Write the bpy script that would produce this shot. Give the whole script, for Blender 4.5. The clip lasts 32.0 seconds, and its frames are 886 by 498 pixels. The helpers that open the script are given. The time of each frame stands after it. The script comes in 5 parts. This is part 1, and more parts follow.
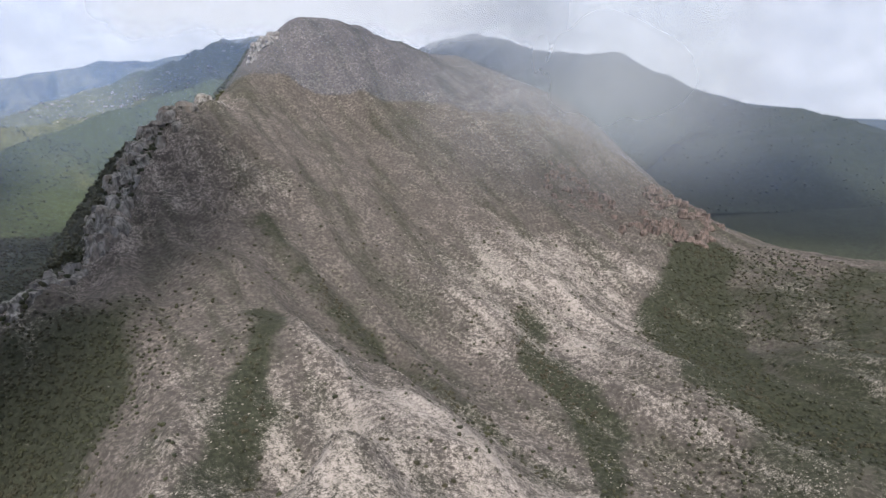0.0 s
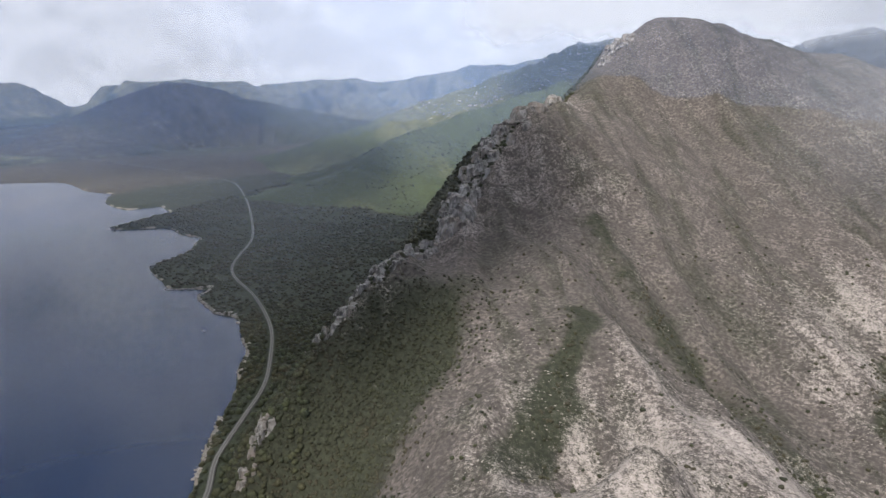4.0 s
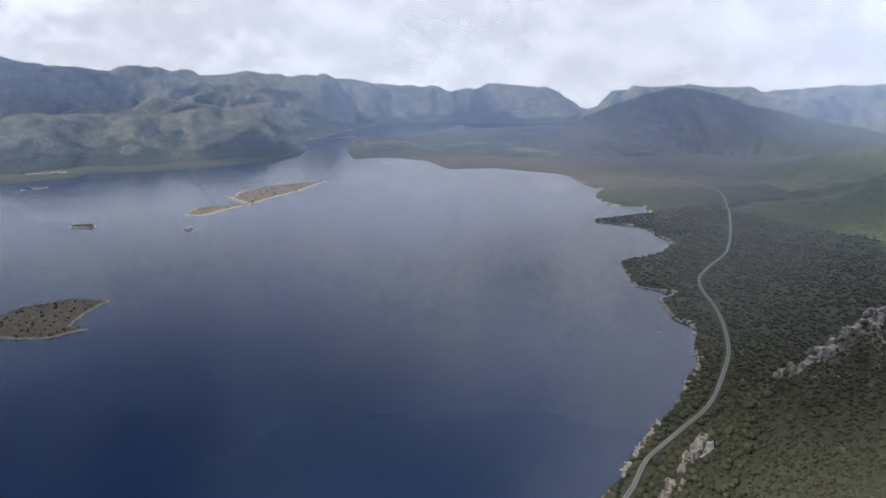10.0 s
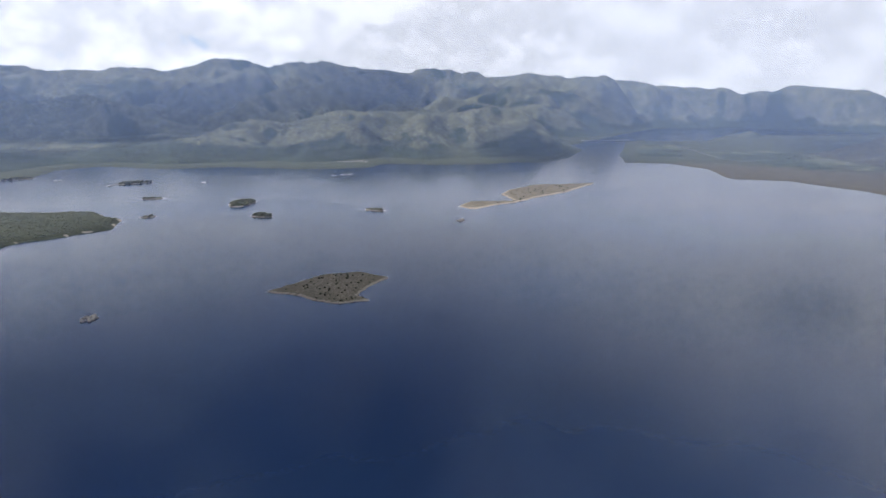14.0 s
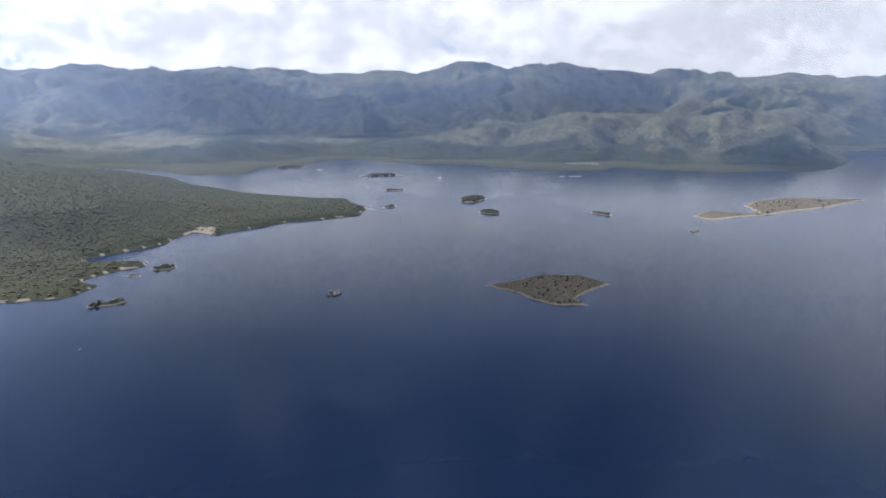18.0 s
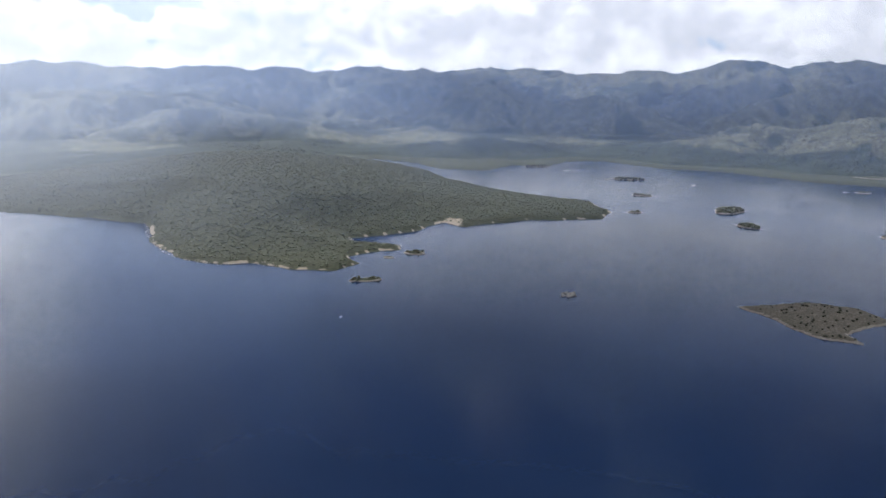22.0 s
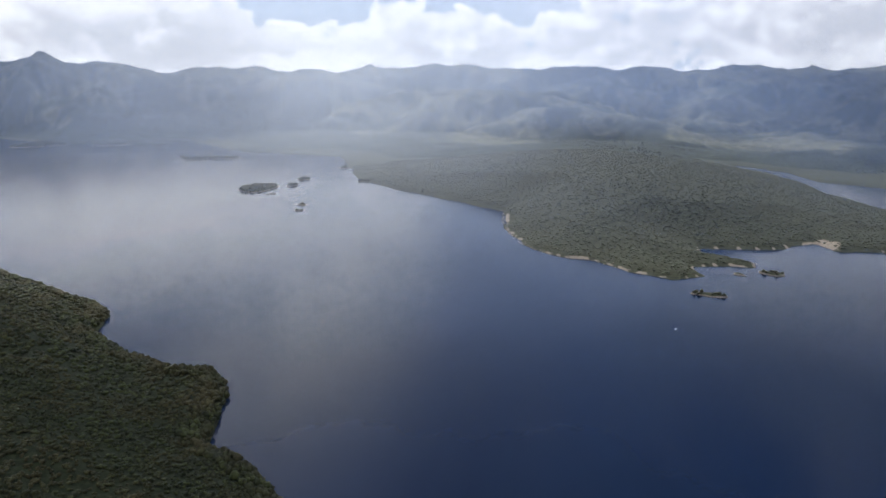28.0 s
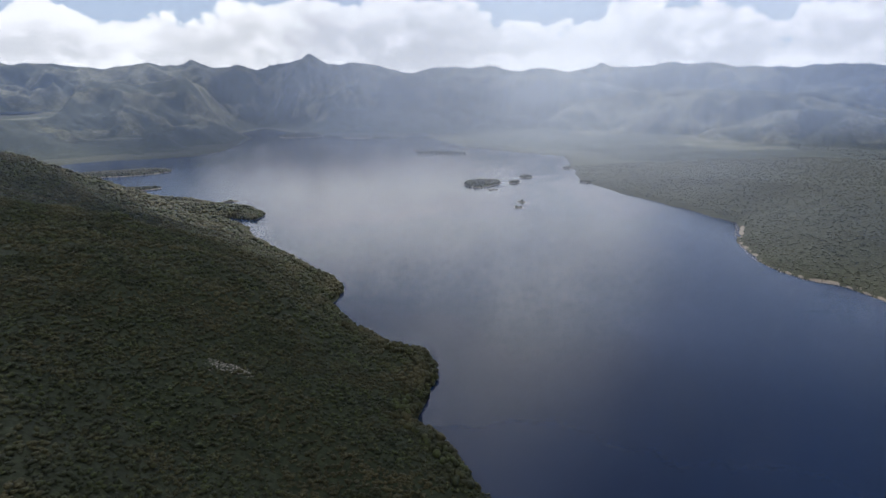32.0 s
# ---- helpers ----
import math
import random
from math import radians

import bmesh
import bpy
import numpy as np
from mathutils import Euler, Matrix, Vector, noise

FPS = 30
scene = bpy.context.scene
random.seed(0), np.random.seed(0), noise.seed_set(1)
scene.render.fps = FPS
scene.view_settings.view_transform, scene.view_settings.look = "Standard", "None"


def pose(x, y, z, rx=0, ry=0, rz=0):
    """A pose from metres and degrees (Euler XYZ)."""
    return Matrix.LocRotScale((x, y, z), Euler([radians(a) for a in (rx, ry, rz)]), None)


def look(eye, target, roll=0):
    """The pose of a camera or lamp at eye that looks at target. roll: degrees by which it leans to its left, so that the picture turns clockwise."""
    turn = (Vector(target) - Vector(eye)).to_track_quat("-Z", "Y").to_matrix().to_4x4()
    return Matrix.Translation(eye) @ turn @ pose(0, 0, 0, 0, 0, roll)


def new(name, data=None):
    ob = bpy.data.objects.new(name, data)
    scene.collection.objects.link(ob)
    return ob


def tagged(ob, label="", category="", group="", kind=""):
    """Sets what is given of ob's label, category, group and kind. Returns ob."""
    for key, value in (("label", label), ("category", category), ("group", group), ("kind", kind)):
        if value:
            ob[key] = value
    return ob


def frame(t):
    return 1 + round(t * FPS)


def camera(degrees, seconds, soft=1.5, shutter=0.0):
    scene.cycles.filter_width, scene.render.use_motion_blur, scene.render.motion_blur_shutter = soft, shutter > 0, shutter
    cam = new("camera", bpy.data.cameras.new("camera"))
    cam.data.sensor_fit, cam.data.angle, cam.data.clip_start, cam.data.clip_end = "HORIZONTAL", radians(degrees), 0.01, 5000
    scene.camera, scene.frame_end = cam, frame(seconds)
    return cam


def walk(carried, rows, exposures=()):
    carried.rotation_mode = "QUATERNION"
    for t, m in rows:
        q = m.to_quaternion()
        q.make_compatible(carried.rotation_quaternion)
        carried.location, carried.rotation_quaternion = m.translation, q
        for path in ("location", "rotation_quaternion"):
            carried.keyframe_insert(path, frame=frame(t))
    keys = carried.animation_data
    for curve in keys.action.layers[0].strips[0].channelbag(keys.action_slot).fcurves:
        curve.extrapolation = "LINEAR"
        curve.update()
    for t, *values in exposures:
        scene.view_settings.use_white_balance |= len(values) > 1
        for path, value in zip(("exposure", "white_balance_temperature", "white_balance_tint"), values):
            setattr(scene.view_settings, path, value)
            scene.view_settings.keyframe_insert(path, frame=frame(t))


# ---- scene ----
H = 280.0  # the camera hangs over the lake's edge, this high above the water
PATH = [  # seconds, turn to the left, pitch, lean
    (0.0, -0.70, -15.27, -0.21),
    (0.5, 3.64, -15.26, -0.23),
    (1.0, 7.33, -15.26, -0.21),
    (1.5, 11.12, -15.26, -0.20),
    (2.0, 14.82, -15.23, -0.20),
    (2.5, 18.42, -15.15, -0.16),
    (3.0, 21.98, -15.15, -0.17),
    (3.5, 25.51, -15.16, -0.09),
    (5.5, 39.22, -15.00, 0.03),
    (6.0, 42.76, -14.94, -0.04),
    (6.5, 46.27, -14.89, -0.01),
    (7.0, 49.83, -14.85, -0.01),
    (7.5, 53.42, -14.83, -0.04),
    (8.0, 56.99, -14.82, -0.06),
    (8.5, 60.54, -14.81, 0.04),
    (9.0, 64.17, -14.75, 0.07),
    (9.5, 67.74, -14.71, 0.03),
    (10.0, 70.72, -14.70, 0.02),
    (10.5, 73.49, -14.67, -0.02),
    (11.0, 76.41, -14.66, -0.01),
    (11.5, 79.78, -14.64, 0.03),
    (12.0, 83.05, -14.63, -0.02),
    (12.5, 86.28, -14.62, -0.03),
    (13.0, 89.13, -14.58, -0.04),
    (13.5, 91.92, -14.60, -0.05),
    (14.0, 94.52, -14.57, -0.05),
    (14.5, 97.08, -14.54, -0.06),
    (16.5, 106.91, -14.50, 0.02),
    (17.0, 109.42, -14.50, 0.08),
    (17.5, 112.11, -14.48, 0.11),
    (18.0, 114.86, -14.47, 0.10),
    (18.5, 117.60, -14.47, 0.12),
    (19.0, 120.32, -14.45, 0.14),
    (19.5, 123.05, -14.44, 0.09),
    (20.0, 125.77, -14.43, 0.07),
    (20.5, 128.52, -14.43, -0.03),
    (21.0, 131.23, -14.43, -0.01),
    (21.5, 133.96, -14.42, -0.02),
    (22.0, 136.66, -14.42, -0.06),
    (22.5, 139.38, -14.42, -0.07),
    (23.0, 142.06, -14.42, -0.11),
    (23.5, 144.77, -14.41, -0.09),
    (24.0, 147.44, -14.42, -0.08),
    (24.5, 150.13, -14.41, -0.06),
    (25.0, 152.80, -14.40, -0.05),
    (25.5, 155.51, -14.41, -0.04),
    (27.5, 165.21, -14.46, -0.14),
    (28.0, 167.50, -14.45, -0.08),
    (28.5, 169.80, -14.43, -0.10),
    (29.0, 172.16, -14.44, -0.09),
    (29.5, 174.60, -14.46, -0.10),
    (30.0, 177.13, -14.48, -0.10),
    (30.5, 179.65, -14.49, -0.11),
    (31.0, 182.14, -14.52, -0.13),
    (31.5, 184.67, -14.53, -0.15),
    (32.0, 187.21, -14.55, -0.15),
]
cam = camera(69.4, 32.0)
walk(cam, [(t, pose(0, 0, H, 90 + p, 0, w) @ pose(0, 0, 0, 0, 0, -r)) for t, w, p, r in PATH],
     [(0.0, 0.50), (7.0, 0.56), (13.0, 0.74), (20.0, 0.70), (26.0, 0.44), (32.0, 0.17)])

# ---- world, sun ----
SUN_AZ, SUN_EL = 187.0, 46.0
sun_dir = Vector((-math.sin(radians(SUN_AZ)) * math.cos(radians(SUN_EL)), math.cos(radians(SUN_AZ)) * math.cos(radians(SUN_EL)), math.sin(radians(SUN_EL))))


class Nodes:
    """Short hand for node trees."""

    def __init__(self, tree):
        self.t = tree
        tree.nodes.clear()

    def n(self, kind, **kw):
        nd = self.t.nodes.new("ShaderNode" + kind)
        for k, v in kw.items():
            if k == "operation":
                nd.operation = v
            elif k == "data_type":
                nd.data_type = v
            elif k == "blend_type":
                nd.blend_type = v
            elif k == "attribute_name":
                nd.attribute_name = v
            elif k == "noise_dimensions":
                nd.noise_dimensions = v
            elif k == "feature":
                nd.feature = v
            elif k == "sky_type":
                nd.sky_type = v
        return nd

    def put(self, socket, value):
        if hasattr(value, "is_output"):
            self.t.links.new(value, socket)
        else:
            socket.default_value = value

    def math(self, op, a, b=0.0, clamp=False):
        nd = self.n("Math", operation=op)
        nd.use_clamp = clamp
        self.put(nd.inputs[0], a)
        self.put(nd.inputs[1], b)
        return nd.outputs[0]

    def vmath(self, op, a, b):
        nd = self.n("VectorMath", operation=op)
        self.put(nd.inputs[0], a)
        self.put(nd.inputs[1], b)
        return nd.outputs["Value"] if op == "DOT_PRODUCT" else nd.outputs[0]

    def mix(self, fac, a, b, blend="MIX"):
        nd = self.n("Mix", data_type="RGBA", blend_type=blend)
        self.put(nd.inputs[0], fac)
        self.put(nd.inputs[6], a)
        self.put(nd.inputs[7], b)
        return nd.outputs[2]

    def noise(self, vec, scale, detail=5.0, rough=0.55, distort=0.0):
        nd = self.n("TexNoise")
        self.put(nd.inputs["Vector"], vec)
        nd.inputs["Scale"].default_value = scale
        nd.inputs["Detail"].default_value = detail
        nd.inputs["Roughness"].default_value = rough
        nd.inputs["Distortion"].default_value = distort
        return nd.outputs["Fac"]

    def ramp(self, v, lo, hi, a=0.0, b=1.0):
        nd = self.n("MapRange")
        nd.interpolation_type = "SMOOTHSTEP"
        self.put(nd.inputs[0], v)
        for i, q in enumerate((lo, hi, a, b)):
            nd.inputs[i + 1].default_value = q
        return nd.outputs[0]

    def sep(self, v):
        nd = self.n("SeparateXYZ")
        self.put(nd.inputs[0], v)
        return nd.outputs

    def comb(self, x, y, z):
        nd = self.n("CombineXYZ")
        for i, q in enumerate((x, y, z)):
            self.put(nd.inputs[i], q)
        return nd.outputs[0]


def rgb(r, g, b):
    return (r, g, b, 1.0)


world = bpy.data.worlds.new("sky")
scene.world = world
world.use_nodes = True
N = Nodes(world.node_tree)
sky = N.n("TexSky", sky_type="NISHITA")
sky.sun_disc = False
sky.sun_elevation, sky.sun_rotation = radians(SUN_EL), radians(360 - SUN_AZ)
direction = N.n("TexCoord").outputs["Generated"]
dx, dy, dz = N.sep(direction)
# a grey ceiling on the mountain side; towards the sun, cumulus with bright heads and blue above
stretched = N.comb(dx, dy, N.math("MULTIPLY", dz, 1.5))


def cloud_lumps(p):
    parts = [N.noise(p, 5.5, 2.0, 0.5), N.noise(p, 15.0, 6.0, 0.55, 0.25), N.noise(p, 46.0, 5.0, 0.6, 0.2)]
    total = N.math("ADD", N.math("MULTIPLY", parts[0], 0.46), N.math("ADD", N.math("MULTIPLY", parts[1], 0.36), N.math("MULTIPLY", parts[2], 0.18)))
    return parts, total


(broad, billow, curl), lumps = cloud_lumps(stretched)
_, lumps_above = cloud_lumps(N.vmath("ADD", stretched, (0.012, -0.012, 0.035)))
south = N.ramp(N.vmath("DOT_PRODUCT", direction, (0.26, -0.966, 0.0)), 0.60, 0.93)
sunny = N.ramp(N.vmath("DOT_PRODUCT", direction, (0.10, -0.995, 0.0)), -0.35, 0.95)
ceiling = N.ramp(N.vmath("DOT_PRODUCT", direction, (-0.35, 0.94, 0.0)), 0.15, 0.8)
heads = N.math("ADD", 0.106, N.math("ADD", N.math("MULTIPLY", N.math("SUBTRACT", broad, 0.5), 0.15), N.math("ADD", N.math("MULTIPLY", N.math("SUBTRACT", billow, 0.5), 0.11), N.math("MULTIPLY", N.math("SUBTRACT", curl, 0.5), 0.055))))
below = N.math("SUBTRACT", heads, dz)
broken = N.ramp(N.math("ADD", lumps, N.math("MULTIPLY", ceiling, 0.3)), 0.335, 0.39)
cover = N.mix(south, N.comb(*[broken] * 3), N.comb(*[N.ramp(below, -0.001, 0.009)] * 3))
high = N.math("MULTIPLY", N.ramp(dz, 0.12, 0.25), N.ramp(N.math("ADD", lumps, N.math("ADD", N.math("MULTIPLY", ceiling, 0.3), N.ramp(dz, 0.6, 0.85, 0.0, 0.2))), 0.52, 0.78))
clear = N.math("MULTIPLY", N.ramp(dz, 0.15, 0.40), N.math("SUBTRACT", 1.0, ceiling))
cover = N.math("MAXIMUM", N.math("MULTIPLY", N.sep(cover)[0], N.math("SUBTRACT", 1.0, clear)), high)
shade = N.ramp(N.math("SUBTRACT", lumps, lumps_above), -0.085, 0.11)
rim = N.math("MULTIPLY", N.math("SUBTRACT", 1.0, N.ramp(below, 0.0, 0.055)), N.math("MULTIPLY", south, 0.55))
shade = N.math("ADD", shade, rim, True)
shade = N.math("ADD", shade, N.math("MULTIPLY", N.ramp(dz, 0.02, 0.05, 0.22, 0.0), sunny), True)
cloud_dark = N.mix(sunny, rgb(0.57, 0.575, 0.585), rgb(0.66, 0.67, 0.69))
cloud_lit = N.mix(sunny, rgb(0.76, 0.77, 0.79), rgb(1.02, 1.03, 1.05))
cloud = N.mix(shade, cloud_dark, cloud_lit)
cloud = N.mix(N.math("MULTIPLY", ceiling, 0.3), cloud, rgb(0.57, 0.565, 0.56))
cloud = N.mix(1.0, cloud, N.comb(*[N.ramp(dz, 0.08, 0.8, 1.0, 2.1)] * 3), "MULTIPLY")  # an overcast sky brightens towards the zenith
blue = N.mix(1.0, sky.outputs[0], rgb(0.032, 0.040, 0.058), "MULTIPLY")
blue = N.mix(N.ramp(dz, 0.06, 0.42, 0.8, 0.0), blue, rgb(0.50, 0.60, 0.74))
cover = N.math("MAXIMUM", cover, N.math("SUBTRACT", 1.0, N.ramp(dz, 0.005, 0.03)))
bank = N.math("MULTIPLY", N.ramp(N.vmath("DOT_PRODUCT", direction, (0.137, -0.966, 0.22)), 0.91, 0.985), N.math("MULTIPLY", N.ramp(dz, 0.122, 0.16), N.ramp(lumps, 0.2, 0.5)))
cover = N.math("MAXIMUM", cover, bank)  # thin cloud below the sun, full of its light
cloud = N.mix(bank, cloud, rgb(1.6, 1.58, 1.55))
tone = N.mix(cover, blue, cloud)
bg = N.n("Background")
N.put(bg.inputs[0], tone)
bg.inputs[1].default_value = 1.0
N.t.links.new(bg.outputs[0], N.n("OutputWorld").inputs[0])

sun = new("sun", bpy.data.lights.new("sun", "SUN"))
sun.data.energy, sun.data.angle, sun.data.color = 5.0, radians(3), (1.0, 0.95, 0.87)
sun.matrix_world = look((0, 0, 0), -sun_dir)
tagged(sun, kind="structure")

# ---- plan: shores, roads, ridge lines (metres) ----
SHORE_EAST = [(20, -390), (50, -445), (65, -465), (85, -480), (80, -535), (80, -590), (100, -625), (140, -640), (195, -690), (245, -765), (245, -825), (305, -900),
    (400, -1000), (485, -1095), (535, -1165), (580, -1210), (630, -1265), (555, -1255), (555, -1305), (590, -1350), (685, -1390), (800, -1450), (885,
    -1470), (960, -1510), (1045, -1505)]
SHORE_SOUTH = [(1375, -1730), (1625, -2000), (1510, -2200), (1280, -2350), (1260, -2570), (1395, -3175), (1615, -3525), (1620, -3905), (1445, -3735), (1125, -3400),
    (865, -3365), (630, -3295), (600, -3520), (475, -3320), (245, -2870), (20, -2710), (-160, -2585)]
SHORE_PENINSULA = [(-175, -1915), (-250, -1725), (-365, -1535), (-445, -1370), (-395, -1195), (-385, -1065), (-415, -970), (-460, -935), (-485, -865), (-525, -810),
    (-585, -815), (-600, -870), (-655, -860), (-685, -840), (-705, -860), (-680, -905), (-660, -935), (-675, -970), (-755, -945), (-825, -930), (-900,
    -965), (-905, -900), (-1050, -850), (-1125, -780), (-1170, -745), (-1260, -780), (-1335, -895), (-1300, -1020), (-1300, -1180), (-1350, -1410),
    (-1435, -1610), (-1475, -1775), (-1470, -1955)]
SHORE_WEST = [(-1520, -2015), (-1555, -1805), (-1495, -1600), (-1590, -1455), (-1750, -1510), (-1830, -1390), (-1980, -1440), (-2110, -1340), (-2055, -1095),
    (-2125, -900), (-2105, -745), (-2090, -585), (-2150, -425), (-2270, -385), (-2245, -225), (-2260, -65), (-2355, 85), (-2330, 175), (-2520, 295),
    (-2835, 380), (-3040, 350), (-3620, 670), (-4220, 1005), (-4250, 1320)]
SHORE_PLAIN_N = [(-4800, 1570), (-4800, 1910), (-4325, 2170), (-4580, 2705), (-5195, 3220), (-4985, 3150), (-4175, 2470), (-3755, 1925), (-3710, 1550), (-3805, 1360),
    (-3305, 1040), (-3280, 865), (-3270, 660), (-2610, 495)]
SHORE_PLAIN_S = [(-2365, 475), (-2355, 615), (-2205, 720), (-1975, 710), (-1945, 870), (-1740, 1010), (-1555, 960), (-1455, 960), (-1380, 885), (-1255, 850), (-1225,
    920), (-1140, 870), (-1120, 715), (-1035, 780), (-970, 760), (-925, 765), (-855, 680), (-840, 600), (-790, 565), (-725, 540), (-675, 570), (-665,
    540), (-600, 510), (-570, 510), (-515, 470), (-480, 445), (-450, 405), (-415, 355), (-400, 335), (-365, 285), (-350, 265), (-340, 255), (-320, 220)]
ROAD = [(-305, 225), (-325, 255), (-350, 285), (-375, 335), (-400, 385), (-435, 430), (-485, 485), (-540, 530), (-600, 570), (-665, 605), (-710, 640), (-755,
    700), (-815, 785), (-915, 885), (-1070, 1025), (-1200, 1130)]
ROAD_FAR = [(-1270, 1180), (-1345, 1210), (-1510, 1240), (-1745, 1295), (-2025, 1325), (-2265, 1330), (-2460, 1265), (-2460, 1040), (-2455, 875), (-2820, 840),
    (-3040, 845)]
CRAG_RIDGE = [(-223, 1128, 365), (-253, 1029, 319), (-266, 964, 279), (-288, 853, 226), (-330, 729, 212), (-324, 660, 177), (-312, 587, 138), (-316, 516, 104),
    (-325, 438, 91), (-319, 391, 74), (-315, 348, 62), (-307, 293, 45)]
NEAR_SLOPE = [(-250, 501, 117), (-232, 575, 131), (-210, 387, 91), (-249, 338, 60), (-260, 291, 31), (-170, 288, 71), (-117, 314, 96), (-98, 273, 85), (-200, 275,
    33), (-267, 264, 6), (-113, 425, 116), (-51, 270, 110)]
SPUR = [(-250, 654, 168), (-166, 514, 125), (-113, 446, 107), (-65, 395, 94), (-24, 349, 86), (-14, 270, 80), (15, 300, 86), (-59, 274, 77), (-73, 358, 89)]
GULLY = [(-104, 530, 95), (-31, 459, 56), (31, 389, 46), (65, 334, 41), (-163, 619, 135)]
FACE = [(-67, 1128, 327), (27, 1110, 304), (119, 1073, 264), (203, 1020, 227), (252, 957, 175), (294, 861, 118), (326, 807, 97), (-170, 935, 226), (-52, 828,
    161), (60, 848, 158), (18, 660, 94), (68, 556, 69), (144, 685, 87), (228, 756, 89), (257, 694, 71), (139, 522, 55), (192, 462, 57), (126, 380, 34)]
RIGHT = [(305, 652, 52), (272, 535, 39), (358, 602, 58), (345, 491, 58), (245, 389, 45), (321, 409, 60), (182, 334, 33), (272, 333, 45), (428, 676, 70), (411,
    542, 69)]
HILLSIDE = [(868, -968, 151), (839, -1057, 117), (826, -1192, 70), (575, -626, 125), (346, -361, 113), (200, -196, 121), (170, -259, 79), (107, -333, 31), (513,
    -858, 76), (285, -459, 76), (378, -529, 99), (213, -518, 44), (154, -423, 43), (315, -625, 71), (145, -562, 11), (234, -287, 96), (60, -375, 22),
    (604, -1290, 14), (726, -1313, 19)]
RIDGE_NORTH_HILL = [(-2543, 1394, 64), (-2530, 1613, 151), (-2497, 1838, 224), (-2423, 2013, 251), (-2318, 2133, 209), (-2186, 2268, 156), (-1951, 2409, 109), (-1680,
    2485, 66)]
RIDGE_ROCKY = [(-490, 2349, 412), (-594, 2274, 393), (-713, 2187, 374), (-769, 2136, 347), (-873, 2074, 299), (-997, 1983, 239), (-1116, 1873, 195), (-1203, 1746,
    146), (-1289, 1594, 97)]
RIDGE_GREEN = [(-594, 1857, 264), (-692, 1769, 232), (-775, 1680, 202), (-873, 1528, 155), (-934, 1360, 110), (-944, 1191, 55), (-922, 1054, 14)]
RIDGE_EAST = [(-144, 2396, 322), (19, 2400, 391), (159, 2395, 416), (254, 2336, 394), (382, 2268, 350), (608, 2114, 342), (662, 2045, 294), (775, 2005, 244), (937,
    1935, 205), (1032, 1829, 194), (1075, 1687, 170), (1091, 1555, 141)]
RIDGE_N_FAR = [(-3395, 3178, 199), (-3111, 3456, 245), (-2806, 3708, 264), (-2614, 3846, 238), (-2357, 4009, 284), (-2099, 4149, 343), (-1871, 4257, 342), (-1651,
    4347, 383), (-1414, 4430, 500), (-1103, 4466, 491)]
BROAD_MOUNTAIN = [(-3648, -2369, 259), (-3756, -2248, 274), (-3852, -2135, 334), (-3929, -2048, 322), (-4022, -1922, 366), (-4101, -1816, 421), (-4176, -1708,
    433), (-4259, -1568, 395), (-4361, -1350, 391), (-4463, -1081, 391), (-4550, -796, 367), (-4606, -612, 334), (-4654, -421, 362), (-4693, -265, 332)]
BROAD_SPUR = [(-3425, -1865, 155), (-3544, -1800, 225), (-3668, -1718, 268), (-3790, -1628, 299), (-3940, -1454, 348)]
BROAD_SPUR_EAST = [(-3343, -1335, 178), (-3533, -1227, 213), (-3703, -1158, 238), (-3881, -1047, 262), (-4057, -919, 301), (-4235, -742, 337)]
DOMES = [(-3277, -697, 119), (-3334, -564, 159), (-3384, -442, 157), (-3429, -316, 126), (-3469, -199, 160), (-3505, -80, 179), (-3537, 72, 146), (-3560, 256,
    151), (-3576, 413, 120)]
SHORE_HILLS = [(-2414, -1209, 65), (-2484, -1111, 93), (-2543, -1025, 119), (-2585, -974, 123), (-2640, -882, 113), (-2693, -782, 132), (-2743, -677, 150),
    (-2793, -546, 145), (-2837, -408, 141), (-2879, -216, 132), (-2908, -17, 162), (-2922, 211, 142), (-2933, 315, 86)]
NORTH_ARM_RIDGE = [(-4235, 361, 222), (-4247, 522, 277), (-4252, 688, 330), (-4251, 853, 307), (-4258, 957, 290), (-4262, 1064, 297), (-4254, 1205, 251),
    (-4217, 1420, 221)]
NORTH_ARM_FOOT = [(-3788, -300, 194), (-3816, -165, 178), (-3840, 11, 216), (-3859, 79, 249), (-3875, 195, 234), (-3888, 305, 242), (-3892, 471, 208), (-3894,
    600, 163), (-3885, 767, 151), (-3885, 864, 182), (-3876, 990, 144)]
NORTH_ARM_LOW = [(-4369, 1440, 34), (-4324, 1569, 67), (-4283, 1679, 81), (-4239, 1787, 61), (-4167, 1948, 25)]
NORTH_MID = [(-4504, 1155, 183), (-4447, 1336, 212), (-4371, 1551, 188), (-4281, 1767, 214), (-4180, 1980, 191), (-4067, 2189, 210), (-3944, 2392, 179),
    (-3766, 2652, 195), (-3621, 2837, 165)]
NORTH_SKY = [(-4786, -362, 287), (-4797, -180, 348), (-4800, 29, 315), (-4793, 254, 326), (-4772, 520, 309), (-4744, 728, 295), (-4628, 1272, 264), (-4548,
    1534, 264), (-4436, 1834, 279), (-4337, 2056, 247), (-4146, 2418, 235), (-3925, 2763, 239), (-3690, 3070, 246), (-3420, 3365, 250)]
WEST_RIDGE = [(-2716, -3398, 170), (-2905, -3260, 249), (-3051, -3147, 316), (-3152, -3070, 349), (-3271, -2968, 347), (-3388, -2859, 307), (-3529, -2711,
    317), (-3605, -2637, 346), (-3699, -2534, 300), (-3811, -2393, 267)]
